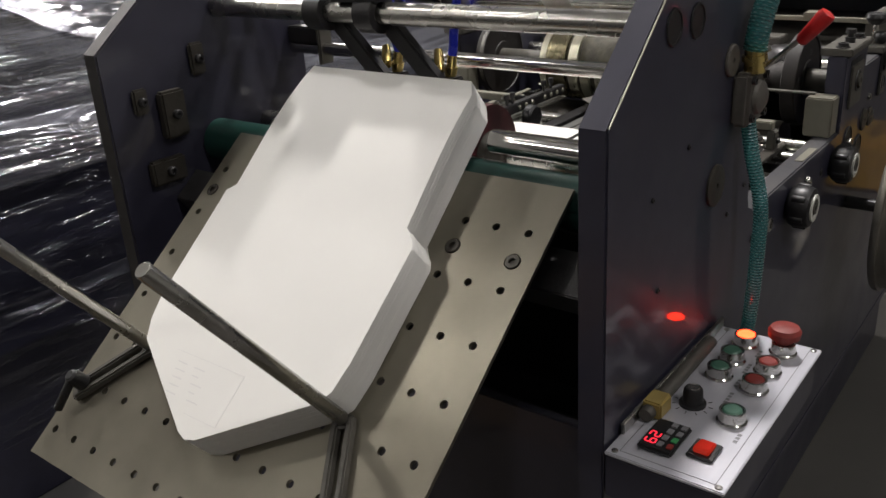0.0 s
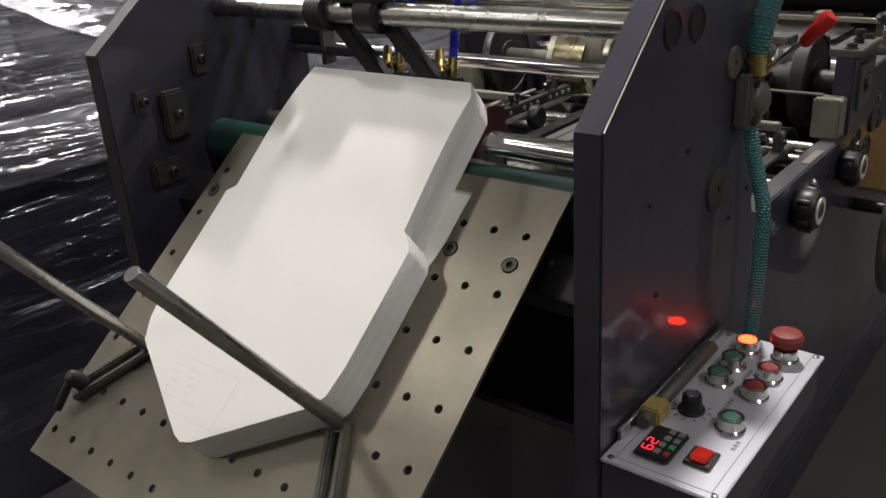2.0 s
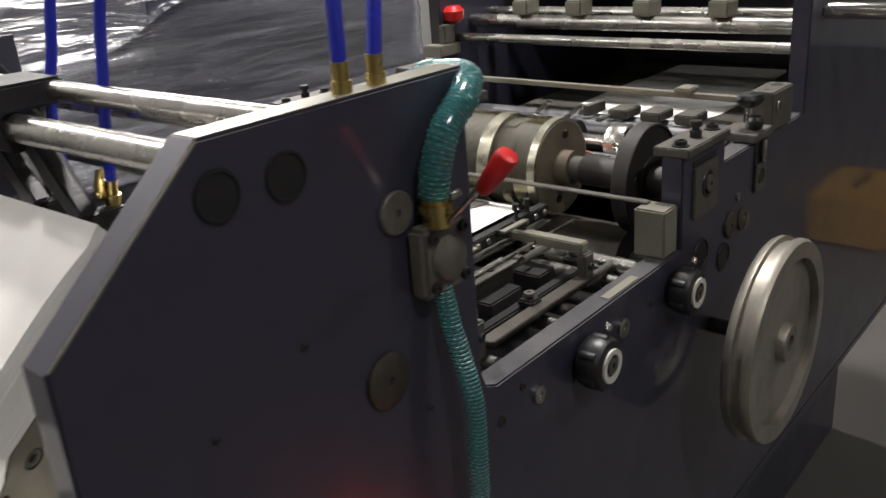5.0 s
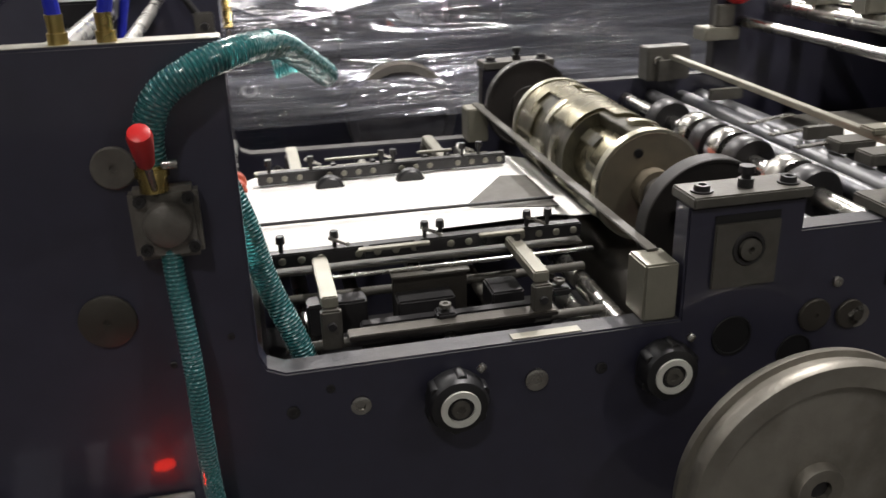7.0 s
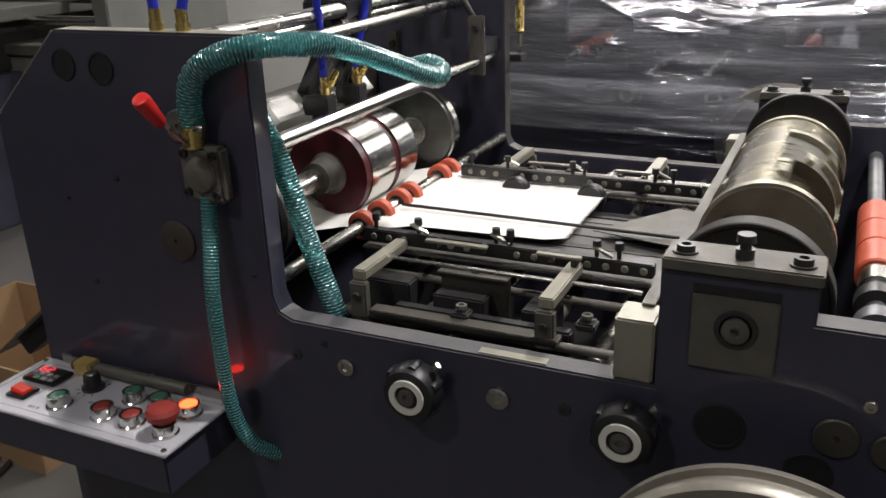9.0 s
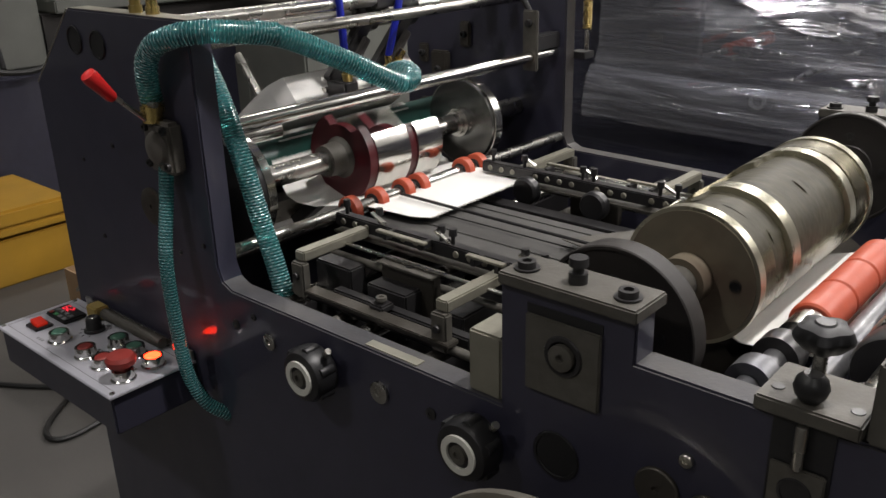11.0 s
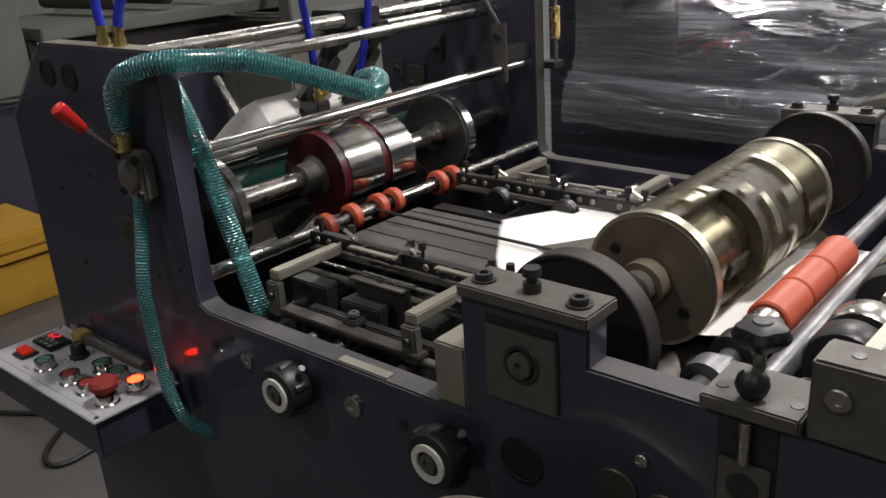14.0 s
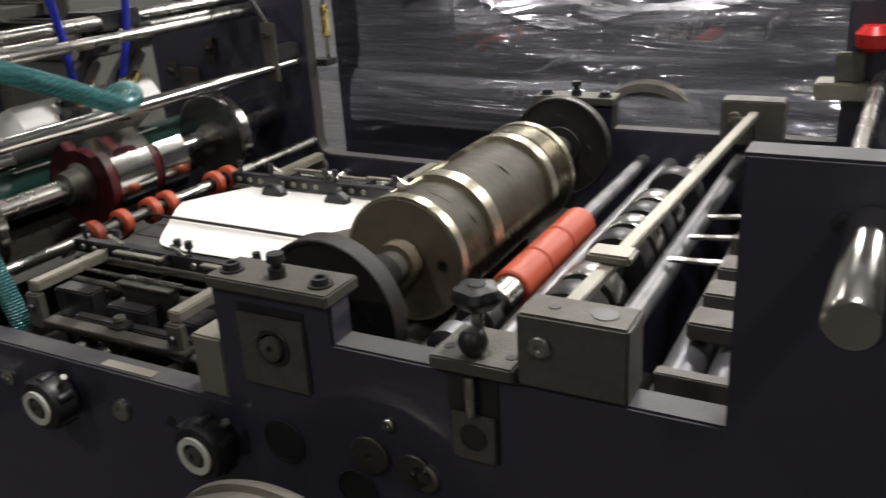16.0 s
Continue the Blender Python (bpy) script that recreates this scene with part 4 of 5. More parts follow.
# fittings on the far frame's inner face
for x0, x1, z0, z1, d in ((0.062, 0.100, 1.010, 1.075, 0.016), (0.030, 0.085, 0.950, 0.985, 0.014), (0.125, 0.150, 1.085, 1.130, 0.008), (0.025, 0.048, 1.050, 1.085, 0.008)):
    q = thing("frame_bracket", "black oiled bracket on the far frame's inner face", "bracket", "frame brackets", at=(x0, W, z0))
    part("bracket_body", box(x0, x1, W - d, W - 0.0006, z0, z1, 0.003), IRON, q)
    part("bracket_bolt", lathe(((x0 + x1) / 2, W - d - 0.0002, (z0 + z1) / 2), ((x0 + x1) / 2, W - d - 0.007, (z0 + z1) / 2), [(0, 0.0065), (0.8, 0.0065), (1, 0.005), (1, 0.0025), (0.5, 0.0025), (0.5, 0)], 16), BLACK, q)
hg = thing("shaft_hanger", "grey steel hanger plate with a slanting link at the far frame", "hanger", at=(0.326, 0.65, 1.09))
part("hanger_plate", box(0.312, 0.340, 0.640, 0.647, 1.070, 1.165, 0.002), DULL, hg)
part("hanger_bolt", lathe((0.326, 0.6398, 1.145), (0.326, 0.633, 1.145), [(0, 0.006), (1, 0.0055), (1, 0)], 14), BLACK, hg)
part("link", rod((0.318, 0.652, 1.16), (0.262, 0.655, 1.245), 0.005, 12), BLACK, hg)
part("hanger_foot", box(0.315, 0.337, 0.6475, W - 0.001, 1.10, 1.125, 0.002), BLACK, hg)
coil_line = [Vector((0.357 + 0.0065 * math.cos(a * 0.8), W + T + 0.02 + 0.0065 * math.sin(a * 0.8), 1.125 + 0.00045 * a)) for a in range(120)]
sp = thing("return_spring", "brass return spring on a rod beside the far frame", "spring", at=(0.357, W + T + 0.02, 1.12))
part("spring_wire", sweep(coil_line, 0.0016, 6), BRASS, sp)
part("spring_rod", rod((0.357, W + T + 0.02, 1.09), (0.357, W + T + 0.02, 1.20), 0.0035, 12), STEEL, sp)
part("rod_foot", box(0.335, 0.366, W + T + 0.0005, W + T + 0.03, 1.078, 1.0895, 0.001), BLACK, sp)
# small parts in the open bay
for x, y in ((0.544, 0.075), (0.452, 0.118), (0.672, 0.098)):
    ad = thing("adjuster", "small black adjuster with a steel screw below the guides", "adjuster", "bay adjusters", at=(x, y, 0.9))
    part("adjuster_block", box(x - 0.010, x + 0.010, y - 0.010, y + 0.010, 0.9225, 0.931, 0.002), BLACK, ad)
    part("adjuster_screw", lathe((x, y, 0.931), (x, y, 0.938), [(0, 0.003), (0.5, 0.003), (0.5, 0.0065), (1, 0.006), (1, 0.003), (0.8, 0.003), (0.8, 0)], 12), DULL, ad)
for y, z, m in ((0.066, 0.914, DULL), (0.150, 0.926, DULL), (0.53, 0.92, STEEL), (0.575, 0.935, STEEL)):
    solid("slide_rod", rod((0.385, y, z), (0.72, y, z), 0.005, 14), m, "steel slide rod along the bay", "rod", "slide rods")
solid("bay_beam", box(0.445, 0.655, 0.052, 0.070, 0.9205, 0.926, 0.001), IRON, "dark flat beam low in the open bay", "beam")

# ---- die cylinder ----
CX, CZ, CR = 0.823, 0.990, 0.068
CY0, CY1 = 0.208, 0.530
die = thing("die_cylinder", "plated die cylinder with raised bands, mottled yellowish steel", "cylinder", at=(CX, 0.37, CZ))
part("core", lathe((CX, CY0 + 0.004, CZ), (CX, CY1 - 0.004, CZ), [(0, 0.018), (0, CR - 0.022), (1, CR - 0.022), (1, 0.018)], 56), PLATED, die, "worn recessed cylinder face")
part("end_face", lathe((CX, CY0, CZ), (CX, CY0 + 0.0035, CZ), [(0, 0.018), (0, CR - 0.004), (1, CR - 0.004), (1, 0.018)], 56), FACE, die, "rusty machined end face")
part("end_face", lathe((CX, CY1 - 0.0035, CZ), (CX, CY1, CZ), [(0, 0.018), (0, CR - 0.004), (1, CR - 0.004), (1, 0.018)], 56), FACE, die)
for y0, y1 in ((CY0 + 0.001, CY0 + 0.013), (CY1 - 0.013, CY1 - 0.001)):
    part("end_band", ring((CX, y0, CZ), (CX, y1, CZ), CR - 0.026, CR, 56), RIB, die, "bright worn steel band")


def shell(y0, y1, a0, a1, r, depth=0.006):
    """A curved plate on the cylinder."""
    bm = bmesh.new()
    n = max(2, int((a1 - a0) / 6))
    rows = []
    for i in range(n + 1):
        a = radians(a0 + (a1 - a0) * i / n)
        rows.append([bm.verts.new((CX + q * math.cos(a), y, CZ + q * math.sin(a))) for q, y in ((r - depth, y0), (r, y0), (r, y1), (r - depth, y1))])
    for m, k in zip(rows, rows[1:]):
        for j in range(4):
            bm.faces.new((m[j], m[(j + 1) % 4], k[(j + 1) % 4], k[j]))
    bm.faces.new(rows[0]), bm.faces.new(rows[-1][::-1])
    return bm


YA, YB = CY0 + 0.0132, CY1 - 0.0132
A0 = -110.0
rd = random.Random(31)


def plate(nm, y0, y1, a0, a1, r, depth, material, label):
    return part(nm, shell(y0, y1, a0 + A0, a1 + A0, r, depth), material, die, label)


# smooth plates: one right across, one in the middle, and the strips along the ends
for y0, y1, a0, a1 in ((YA, YB, 98, 150), (0.300, 0.425, 285, 318), (0.338, 0.425, 318.4, 362), (0.455, YB, 0, 97.6), (0.478, YB, 150.4, 359.6), (YA, 0.246, 262, 300), (0.4254, 0.4776, 310, 338)):
    plate("die_plate", y0, y1, a0, a1, CR - 0.0016, 0.0048, PLATED, "smooth worn plated die plate")
# dark mottled body under the pattern, cut away in one deep recess
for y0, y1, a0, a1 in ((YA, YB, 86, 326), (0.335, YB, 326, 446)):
    plate("die_body", y0, y1, a0, a1, CR - 0.0065, 0.019, PLATE_DARK, "dark mottled cylinder body")
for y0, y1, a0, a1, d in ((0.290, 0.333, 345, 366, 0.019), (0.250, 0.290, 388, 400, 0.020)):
    plate("recess_block", y0, y1, a0, a1, CR - d, 0.012, PLATE_DARK, "dark mottled recess block")
# raised cutting ribs round the pockets
for y0, y1, a0, a1 in ((0.286, 0.306, 150.4, 262), (0.452, 0.470, 150.4, 290), (0.398, 0.416, 262, 291.6), (0.428, 0.446, 262, 309.6), (0.255, 0.268, 285, 318), (0.300, 0.312, 87, 97.6),
                       (0.436, 0.450, 40, 97.6), (0.405, 0.416, 338.4, 372), (0.262, 0.292, 88, 95), (0.404, 0.432, 38, 50), (0.338, 0.362, 66, 74), (0.36, 0.372, 20, 57)):
    plate("rib", y0, y1, a0, a1, CR - 0.0002, 0.0062, RIB, "bright worn cutting rib")
# low mottled blocks filling the pockets unevenly
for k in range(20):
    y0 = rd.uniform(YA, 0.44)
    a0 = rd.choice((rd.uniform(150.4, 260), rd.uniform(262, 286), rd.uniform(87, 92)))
    plate("pocket_block", y0, y0 + rd.uniform(0.012, 0.034), a0, a0 + rd.uniform(7, 24), CR - rd.uniform(0.0042, 0.0062), 0.003, PLATE_DARK if k % 6 else PLATED, "mottled pocket block")
part("shaft", rod((CX, T + 0.002, CZ), (CX, W - 0.002, CZ), 0.0175), DULL, die)
part("hub_collar", lathe((CX, 0.0925, CZ), (CX, 0.17, CZ), [(0, 0.0176), (0, 0.026), (0.3, 0.026), (0.4, 0.021), (1, 0.021), (1, 0.0176)], 28), OILY_SHADE, die, "oily shaft collar")
part("hub_ring", ring((CX, CY0 - 0.02, CZ), (CX, CY0 - 0.0005, CZ), 0.0176, 0.024), FACE, die)
for k in range(2):
    a = radians(45 + 180 * k)
    hx, hz = CX + 0.045 * math.cos(a), CZ + 0.045 * math.sin(a)
    part("face_hole", lathe((hx, CY0 - 0.0004, hz), (hx, CY0 - 0.002, hz), [(0, 0.006), (1, 0.0055), (1, 0.0045), (0.2, 0.004), (0.2, 0)], 14), BLACKP, die)
for y0, y1, nm in ((0.070, 0.092, "near"), (0.652, 0.670, "far")):
    gear = part("bearer_disc", lathe((CX, y0, CZ), (CX, y1, CZ), [(0, 0.018), (0, 0.030), (0.10, 0.031), (0.10, 0.0675), (0, 0.0685), (0, 0.0712), (0.06, 0.0722), (0.94, 0.0722), (1, 0.0712), (1, 0.018)], 64), OILY_SHADE, die, "dark oily bearer disc")
    for k in range(2):
        part("tapped_hole", lathe((CX + 0.03 - 0.06 * k, y0 + 0.0021, CZ + 0.03), (CX + 0.03 - 0.06 * k, y0 + 0.0010, CZ + 0.03), [(0, 0.005), (1, 0.0045), (1, 0)], 12), BLACKP, gear)
part("bearer_rim", ring((CX, 0.654, CZ), (CX, 0.662, CZ), 0.0705, 0.0722, 56), STEEL, die)
ANV = thing("anvil_cylinder", "dark steel anvil cylinder under the die cylinder", "cylinder", at=(CX, 0.37, 0.860))
part("barrel", rod((CX, 0.10, 0.865), (CX, 0.64, 0.865), 0.052, 44), IRON, ANV)
part("shaft", rod((CX, T + 0.002, 0.865), (CX, W - 0.002, 0.865), 0.018), STEEL, ANV)

# ---- rollers behind the cylinder ----
OX, OZ = 0.930, 0.963
org = thing("press_roller", "orange rubber press roller in three sleeves on a steel shaft", "roller", at=(OX, 0.33, OZ))
part("shaft", rod((OX, 0.06, OZ), (OX, W - 0.002, OZ), 0.010), SATIN, org)
for y0, y1 in ((0.232, 0.296), (0.298, 0.362), (0.364, 0.436)):
    part("sleeve", lathe((OX, y0, OZ), (OX, y1, OZ), [(0, 0.0101), (0, 0.0185), (0.03, 0.0205), (0.97, 0.0205), (1, 0.0185), (1, 0.0101)], 32), ORANGE, org, "orange rubber sleeve")
part("end_collar", ring((OX, 0.196, OZ), (OX, 0.231, OZ), 0.0102, 0.0165), STEEL, org)
for y in (0.095, 0.15):
    part("bearing", ring((OX, y, OZ), (OX, y + 0.022, OZ), 0.0102, 0.02), BLACK if y > 0.1 else SATIN, org)
cross_shaft("draw_roller", 0.968, 0.958, 0.0125, SATIN, "chromed steel draw roller behind the orange one", category="roller")
disc = thing("disc_roller", "shaft with bright and black steel discs", "roller", at=(1.016, 0.37, 0.973))
part("shaft", rod((1.016, T + 0.002, 0.973), (1.016, W - 0.002, 0.973), 0.012), STEEL, disc)
for k, y in enumerate((0.16, 0.205, 0.30, 0.345, 0.39, 0.435, 0.53)):
    part("disc", lathe((1.016, y, 0.973), (1.016, y + 0.032, 0.973), [(0, 0.0121), (0, 0.031), (0.1, 0.033), (0.9, 0.033), (1, 0.031), (1, 0.0121)], 32), STEEL if k % 2 else BLACK, disc)
cross_shaft("delivery_shaft", 1.066, 0.975, 0.012, SATIN, "ground steel shaft before the delivery housing")
cross_shaft("delivery_shaft", 1.125, 0.965, 0.016, SATIN, "thick steel shaft before the delivery housing")
cross_shaft("delivery_shaft", 1.160, 0.965, 0.016, SATIN, "thick steel shaft before the delivery housing")
for y in (T + 0.03, 0.34, 0.60):
    solid("bearer_strip", box(1.12, 1.178, y, y + 0.012, 0.985, 1.003, 0.001), DULL, "grey steel strip over the delivery shafts", "strip", "bearer strips")
for k in range(3):
    solid("guide_finger", rot_box((1.120 + 0.004 * k, 0.30 + 0.07 * k, 0.992), (0.10, 0.010, 0.003), Matrix.Rotation(radians(8 + 6 * k), 4, "Z"), 0.0008), STEEL, "bright flat guide finger above the delivery shafts", "guide finger", "guide fingers")
for y in (0.15, 0.21, 0.27):
    solid("delivery_block", box(1.122, 1.176, y, y + 0.035, 0.984, 1.0, 0.002), DULL, "dark grey slotted block over the delivery shafts", "block", "delivery blocks")
for y0 in (0.0, W - 0.032):
    g = thing("bearing_block", "grey steel bearing block bolted on the frame", "bearing block", "bearing blocks", at=(1.08, y0, 1.0075))
    part("block", box(1.040, 1.119, y0 - 0.002, y0 + 0.034, 1.0075, 1.064, 0.002), DULL, g)
    part("socket", lathe((1.098, y0 + 0.016, 1.0641), (1.098, y0 + 0.016, 1.0646), [(0, 0.0095), (1, 0.009), (1, 0)], 20), BLACKP, g)
    part("socket", lathe((1.062, y0 + 0.016, 1.0641), (1.062, y0 + 0.016, 1.0646), [(0, 0.0045), (1, 0.004), (1, 0)], 14), BLACKP, g)
    bolt(1.058, 1.042, y0 - 0.0022, 0.0080, g, STEEL, 0.004)
sqb = rot_box((1.0715, 0.355, 1.0475), (0.012, 0.640, 0.008), Matrix.Rotation(radians(-2.2), 4, "Z"), 0.001)
bar = thing("delivery_bar", "bright flat steel bar between the bearing blocks", "bar", at=(1.07, 0.355, 1.0475))
part("flat_bar", sqb, ZINC, bar)
part("clamp", box(1.046, 1.082, 0.125, 0.150, 1.0517, 1.060, 0.002), ZINC, bar, "bright steel clamp")
for y in (0.0345, 0.668):
    part("foot", box(1.056, 1.084, y, y + 0.011, 1.008, 1.043, 0.001), DULL, bar, "grey steel foot")

# star knob with its bracket
kn = thing("star_knob", "black star knob on a threaded spindle", "knob", at=(1.002, 0.017, 1.02))
SX, SY = 1.002, 0.017
star = bmesh.new()
prof = [(0, 0.35), (0.1, 0.62), (0.45, 0.95), (0.62, 1.0), (0.9, 0.86), (1.0, 0.5)]
seg = 40
rows = []
for s, q in prof:
    rows.append([star.verts.new((SX + 0.0180 * q * (1 + 0.10 * math.cos(i * math.tau / seg * 5)) * math.cos(i * math.tau / seg), SY + 0.0180 * q * (1 + 0.10 * math.cos(i * math.tau / seg * 5)) * math.sin(i * math.tau / seg), 1.051 + 0.020 * s)) for i in range(seg)])
for m, k in zip(rows, rows[1:]):
    for i in range(seg):
        star.faces.new((m[i], m[(i + 1) % seg], k[(i + 1) % seg], k[i]))
star.faces.new(rows[0][::-1]), star.faces.new(rows[-1])
part("star_head", star, BLACKP, kn, "black plastic star head")
part("head_cap", lathe((SX, SY, 1.0712), (SX, SY, 1.0722), [(0, 0.0070), (1, 0.006), (1, 0)], 16), BLACKP, kn)
part("spindle", rod((SX, SY, 1.0202), (SX, SY, 1.0515), 0.0045), STEEL, kn)
lk = thing("lock_knob", "round black lock knob under the star knob", "knob", at=(SX, SY, 1.021))
part("lock_ball", lathe((SX, SY - 0.010, 1.0202), (SX, SY - 0.010, 1.0395), [(0, 0.006), (0.2, 0.0095), (0.5, 0.0115), (0.8, 0.010), (1, 0.006), (1, 0)], 24), BLACKP, lk)
br = thing("knob_bracket", "grey steel bracket plate on the frame's edge", "bracket", at=(1.0, 0, 1.0075))
part("top_plate", box(0.971, 1.038, -0.006, 0.050, 1.0085, 1.0200, 0.0015), DULL, br)
for x in (0.980, 1.030):
    part("plate_hole", lathe((x, 0.012, 1.0201), (x, 0.012, 1.0206), [(0, 0.0045), (1, 0.0042), (1, 0)], 14), BLACKP, br)
part("slot_back", box(0.984, 1.024, -0.0015, -0.0003, 0.935, 1.0080, 0), BLACKP, br)
part("slide_block", box(0.986, 1.022, -0.0045, -0.0016, 0.935, 0.975, 0.001), DULL, br)
part("slide_eye", lathe((1.004, -0.0046, 0.956), (1.004, -0.0056, 0.956), [(0, 0.0115), (1, 0.011), (1, 0.009), (0.2, 0.009), (0.2, 0)], 20), BLACK, br)
part("slide_screw", rod((1.004, -0.006, 0.976), (1.004, -0.006, 1.008), 0.0042, 12), STEEL, br)
solid("eccentric_ring", ring((1.028, 0.05, 0.999), (1.028, 0.062, 1.006), 0.008, 0.016), STEEL, "bright steel ring lying by the knob", "ring")

rk = thing("red_hand_knob", "red knob on a grey block at the far frame", "knob", at=(1.19, 0.70, 1.066))
part("knob_block", box(1.150, 1.215, 0.690, 0.735, 1.0662, 1.088, 0.002), ZINC, rk)
part("knob_post", box(1.172, 1.205, 0.695, 0.711, 1.0885, 1.125, 0.002), DULL, rk)
part("knob_head", lathe((1.212, 0.702, 1.126), (1.212, 0.702, 1.158), [(0, 0.010), (0.2, 0.02), (0.7, 0.022), (1, 0.014), (1, 0)], 24), REDP, rk, "red plastic head")

# drive pulley
PX, PZc = 0.863, 0.782
pul = thing("drive_pulley", "large cast aluminium drive pulley on a shaft", "pulley", at=(PX, -0.07, PZc))
part("rim", lathe((PX, -0.104, PZc), (PX, -0.068, PZc), [(0, 0.112), (0, 0.133), (0.12, 0.136), (0.3, 0.136), (0.34, 0.130), (0.66, 0.130), (0.7, 0.136), (0.88, 0.136), (1, 0.133), (1, 0.112), (0, 0.112)], 72), CAST, pul)
part("web", lathe((PX, -0.096, PZc), (PX, -0.078, PZc), [(0, 0.014), (0, 0.10), (0.2, 0.1125), (0.8, 0.1125), (1, 0.10), (1, 0.014), (0, 0.014)], 64), CAST, pul)
part("hub", lathe((PX, -0.106, PZc), (PX, -0.070, PZc), [(0, 0.011), (0, 0.024), (0.1, 0.026), (1, 0.028), (1, 0.011), (0, 0.011)], 32), CAST, pul)
part("shaft_end", lathe((PX, -0.101, PZc), (PX, -0.0005, PZc), [(0, 0), (0, 0.010), (1, 0.0105), (1, 0)], 20), BLACK, pul)

# outrigger shaft on the delivery housing
stub = solid("stub_shaft", lathe((1.249, -0.0005, 1.150), (1.249, -0.125, 1.150), [(0, 0), (0, 0.0130), (0.975, 0.0130), (1, 0.011), (1, 0)], 36), CHROME, "thick bright shaft end standing out of the tall frame", "shaft")
bolt(1.235, 1.15, 0, 0.006, near, BLACK, 0.002, "plug_screw")
# delivery housing
hs = thing("delivery_housing", "dark navy sheet housing behind the tall frames", "housing", at=(1.5, 0.37, 0.62))
part("back", box(1.93, 1.945, T + 0.001, W - 0.001, 0.617, 1.184), PAINT, hs)
part("lid", box(1.40, 1.945, T + 0.001, W - 0.001, 1.165, 1.1835), GREYM, hs, "grey sheet lid")
for x, z, r in ((1.225, 1.095, 0.009), (1.285, 1.120, 0.014), (1.345, 1.130, 0.012)):
    part("housing_shaft", rod((x, T + 0.001, z), (x, W - 0.001, z), r, 24), STEEL, hs, "bright steel shaft")
for y in (0.16, 0.30, 0.44, 0.56):
    part("clamp_block", box(1.262, 1.308, y, y + 0.035, 1.1345, 1.162, 0.003), ZINC, hs, "bright clamp block")
part("shelf", box(1.22, 1.929, 0.10, 0.64, 0.930, 0.938), DULL, hs)
for y in (0.10, 0.625):
    part("shelf_leg", box(1.6, 1.63, y, y + 0.015, 0.6155, 0.9295), BLACK, hs)

# ---- second machine wrapped in stretch film ----
FY, DXW = 1.50, -0.152


def wrapped_machine():
    w = thing("wrapped_machine", "dark machine of the same build wrapped in clear stretch film", "machine", at=(0.4, FY, 0))
    pts = [(x + DXW, z) for x, z in OUT]
    part("base", box(0.045 + DXW, 1.93 + DXW, FY + 0.06, FY + W - 0.03, 0.0, 0.4195, 0.004), PAINT, w)
    part("near_frame", prism(pts, FY, FY + T, 0.002), PAINT, w)
    part("far_frame", prism(pts, FY + W, FY + W + T, 0.002), PAINT, w)
    part("bed", box(DXW + 0.02, DXW + 1.93, FY + T + 0.001, FY + W - 0.001, 0.80, 0.815, 0), BLACK, w)
    for x, r in ((0.532, 0.033), (0.740, 0.033)):
        k = part("knob", lathe((x + DXW, FY - 0.0005, 0.884), (x + DXW, FY - 0.03, 0.884), [(0, 0.022), (0.2, r), (0.8, r), (1, 0.024), (1, 0)], 24), BLACKP, w)
        part("knob_ring", ring((x + DXW, FY - 0.0302, 0.884), (x + DXW, FY - 0.0335, 0.884), 0.0125, 0.0205), LABEL, k)
    for x, z, r in ((0.446, 0.884, 0.0095), (0.614, 0.884, 0.0115), (0.957, 0.905, 0.013), (0.245, 0.998, 0.023), (0.30, 1.08, 0.022)):
        part("bolt", lathe((x + DXW, FY - 0.0005, z), (x + DXW, FY - 0.004, z), [(0, r), (0.8, r), (1, r * 0.85), (1, 0)], 18), DULL, w)
    part("pulley", lathe((0.895 + DXW, FY - 0.104, 0.80), (0.895 + DXW, FY - 0.04, 0.80), [(0, 0), (0.15, 0), (0.15, 0.112), (0, 0.115), (0, 0.133), (0.1, 0.136), (0.7, 0.136), (0.7, 0.02), (1, 0.02), (1, 0)], 56), CAST, w)
    part("bearing_housing", box(0.761 + DXW, 0.884 + DXW, FY - 0.006, FY + 0.05, 1.0405, 1.0515), DULL, w)
    part("bearing_block", box(1.04 + DXW, 1.12 + DXW, FY - 0.002, FY + 0.06, 1.008, 1.066), DULL, w)
    rolls = ((0.25, 0.993, 0.058, CHROME), (0.343, 0.953, 0.008, STEEL), (0.823, 0.99, 0.068, PLATED), (0.93, 0.963, 0.010, STEEL), (0.326, 1.092, 0.0095, CHROME), (0.186, 1.172, 0.0135, STEEL),
             (0.228, 1.199, 0.010, STEEL), (0.968, 0.958, 0.0125, CHROME), (1.016, 0.958, 0.033, CHROME), (1.066, 0.975, 0.012, STEEL), (0.69, 0.897, 0.0105, STEEL), (0.545, 0.905, 0.009, STEEL))
    for x, z, r, m in rolls:
        part("roller", rod((x + DXW, FY + T + 0.002, z), (x + DXW, FY + W - 0.002, z), r, 28), m, w)
    for y in (0.222, 0.270, 0.322, 0.353, 0.452, 0.484):
        part("rubber_wheel", rod((0.343 + DXW, FY + y - 0.008, 0.953), (0.343 + DXW, FY + y + 0.008, 0.953), 0.0185, 20), ORANGE, w)
    part("rubber_sleeve", rod((0.93 + DXW, FY + 0.232, 0.963), (0.93 + DXW, FY + 0.436, 0.963), 0.0205, 24), ORANGE, w)
    for y in (0.172, 0.462):
        g = part("guide_bar", box(0.376 + DXW, 0.722 + DXW, FY + y - 0.007, FY + y + 0.007, 0.956, 0.972, 0.001), BLACK, w)
        for k in range(12):
            x = 0.40 + k * 0.026 + DXW
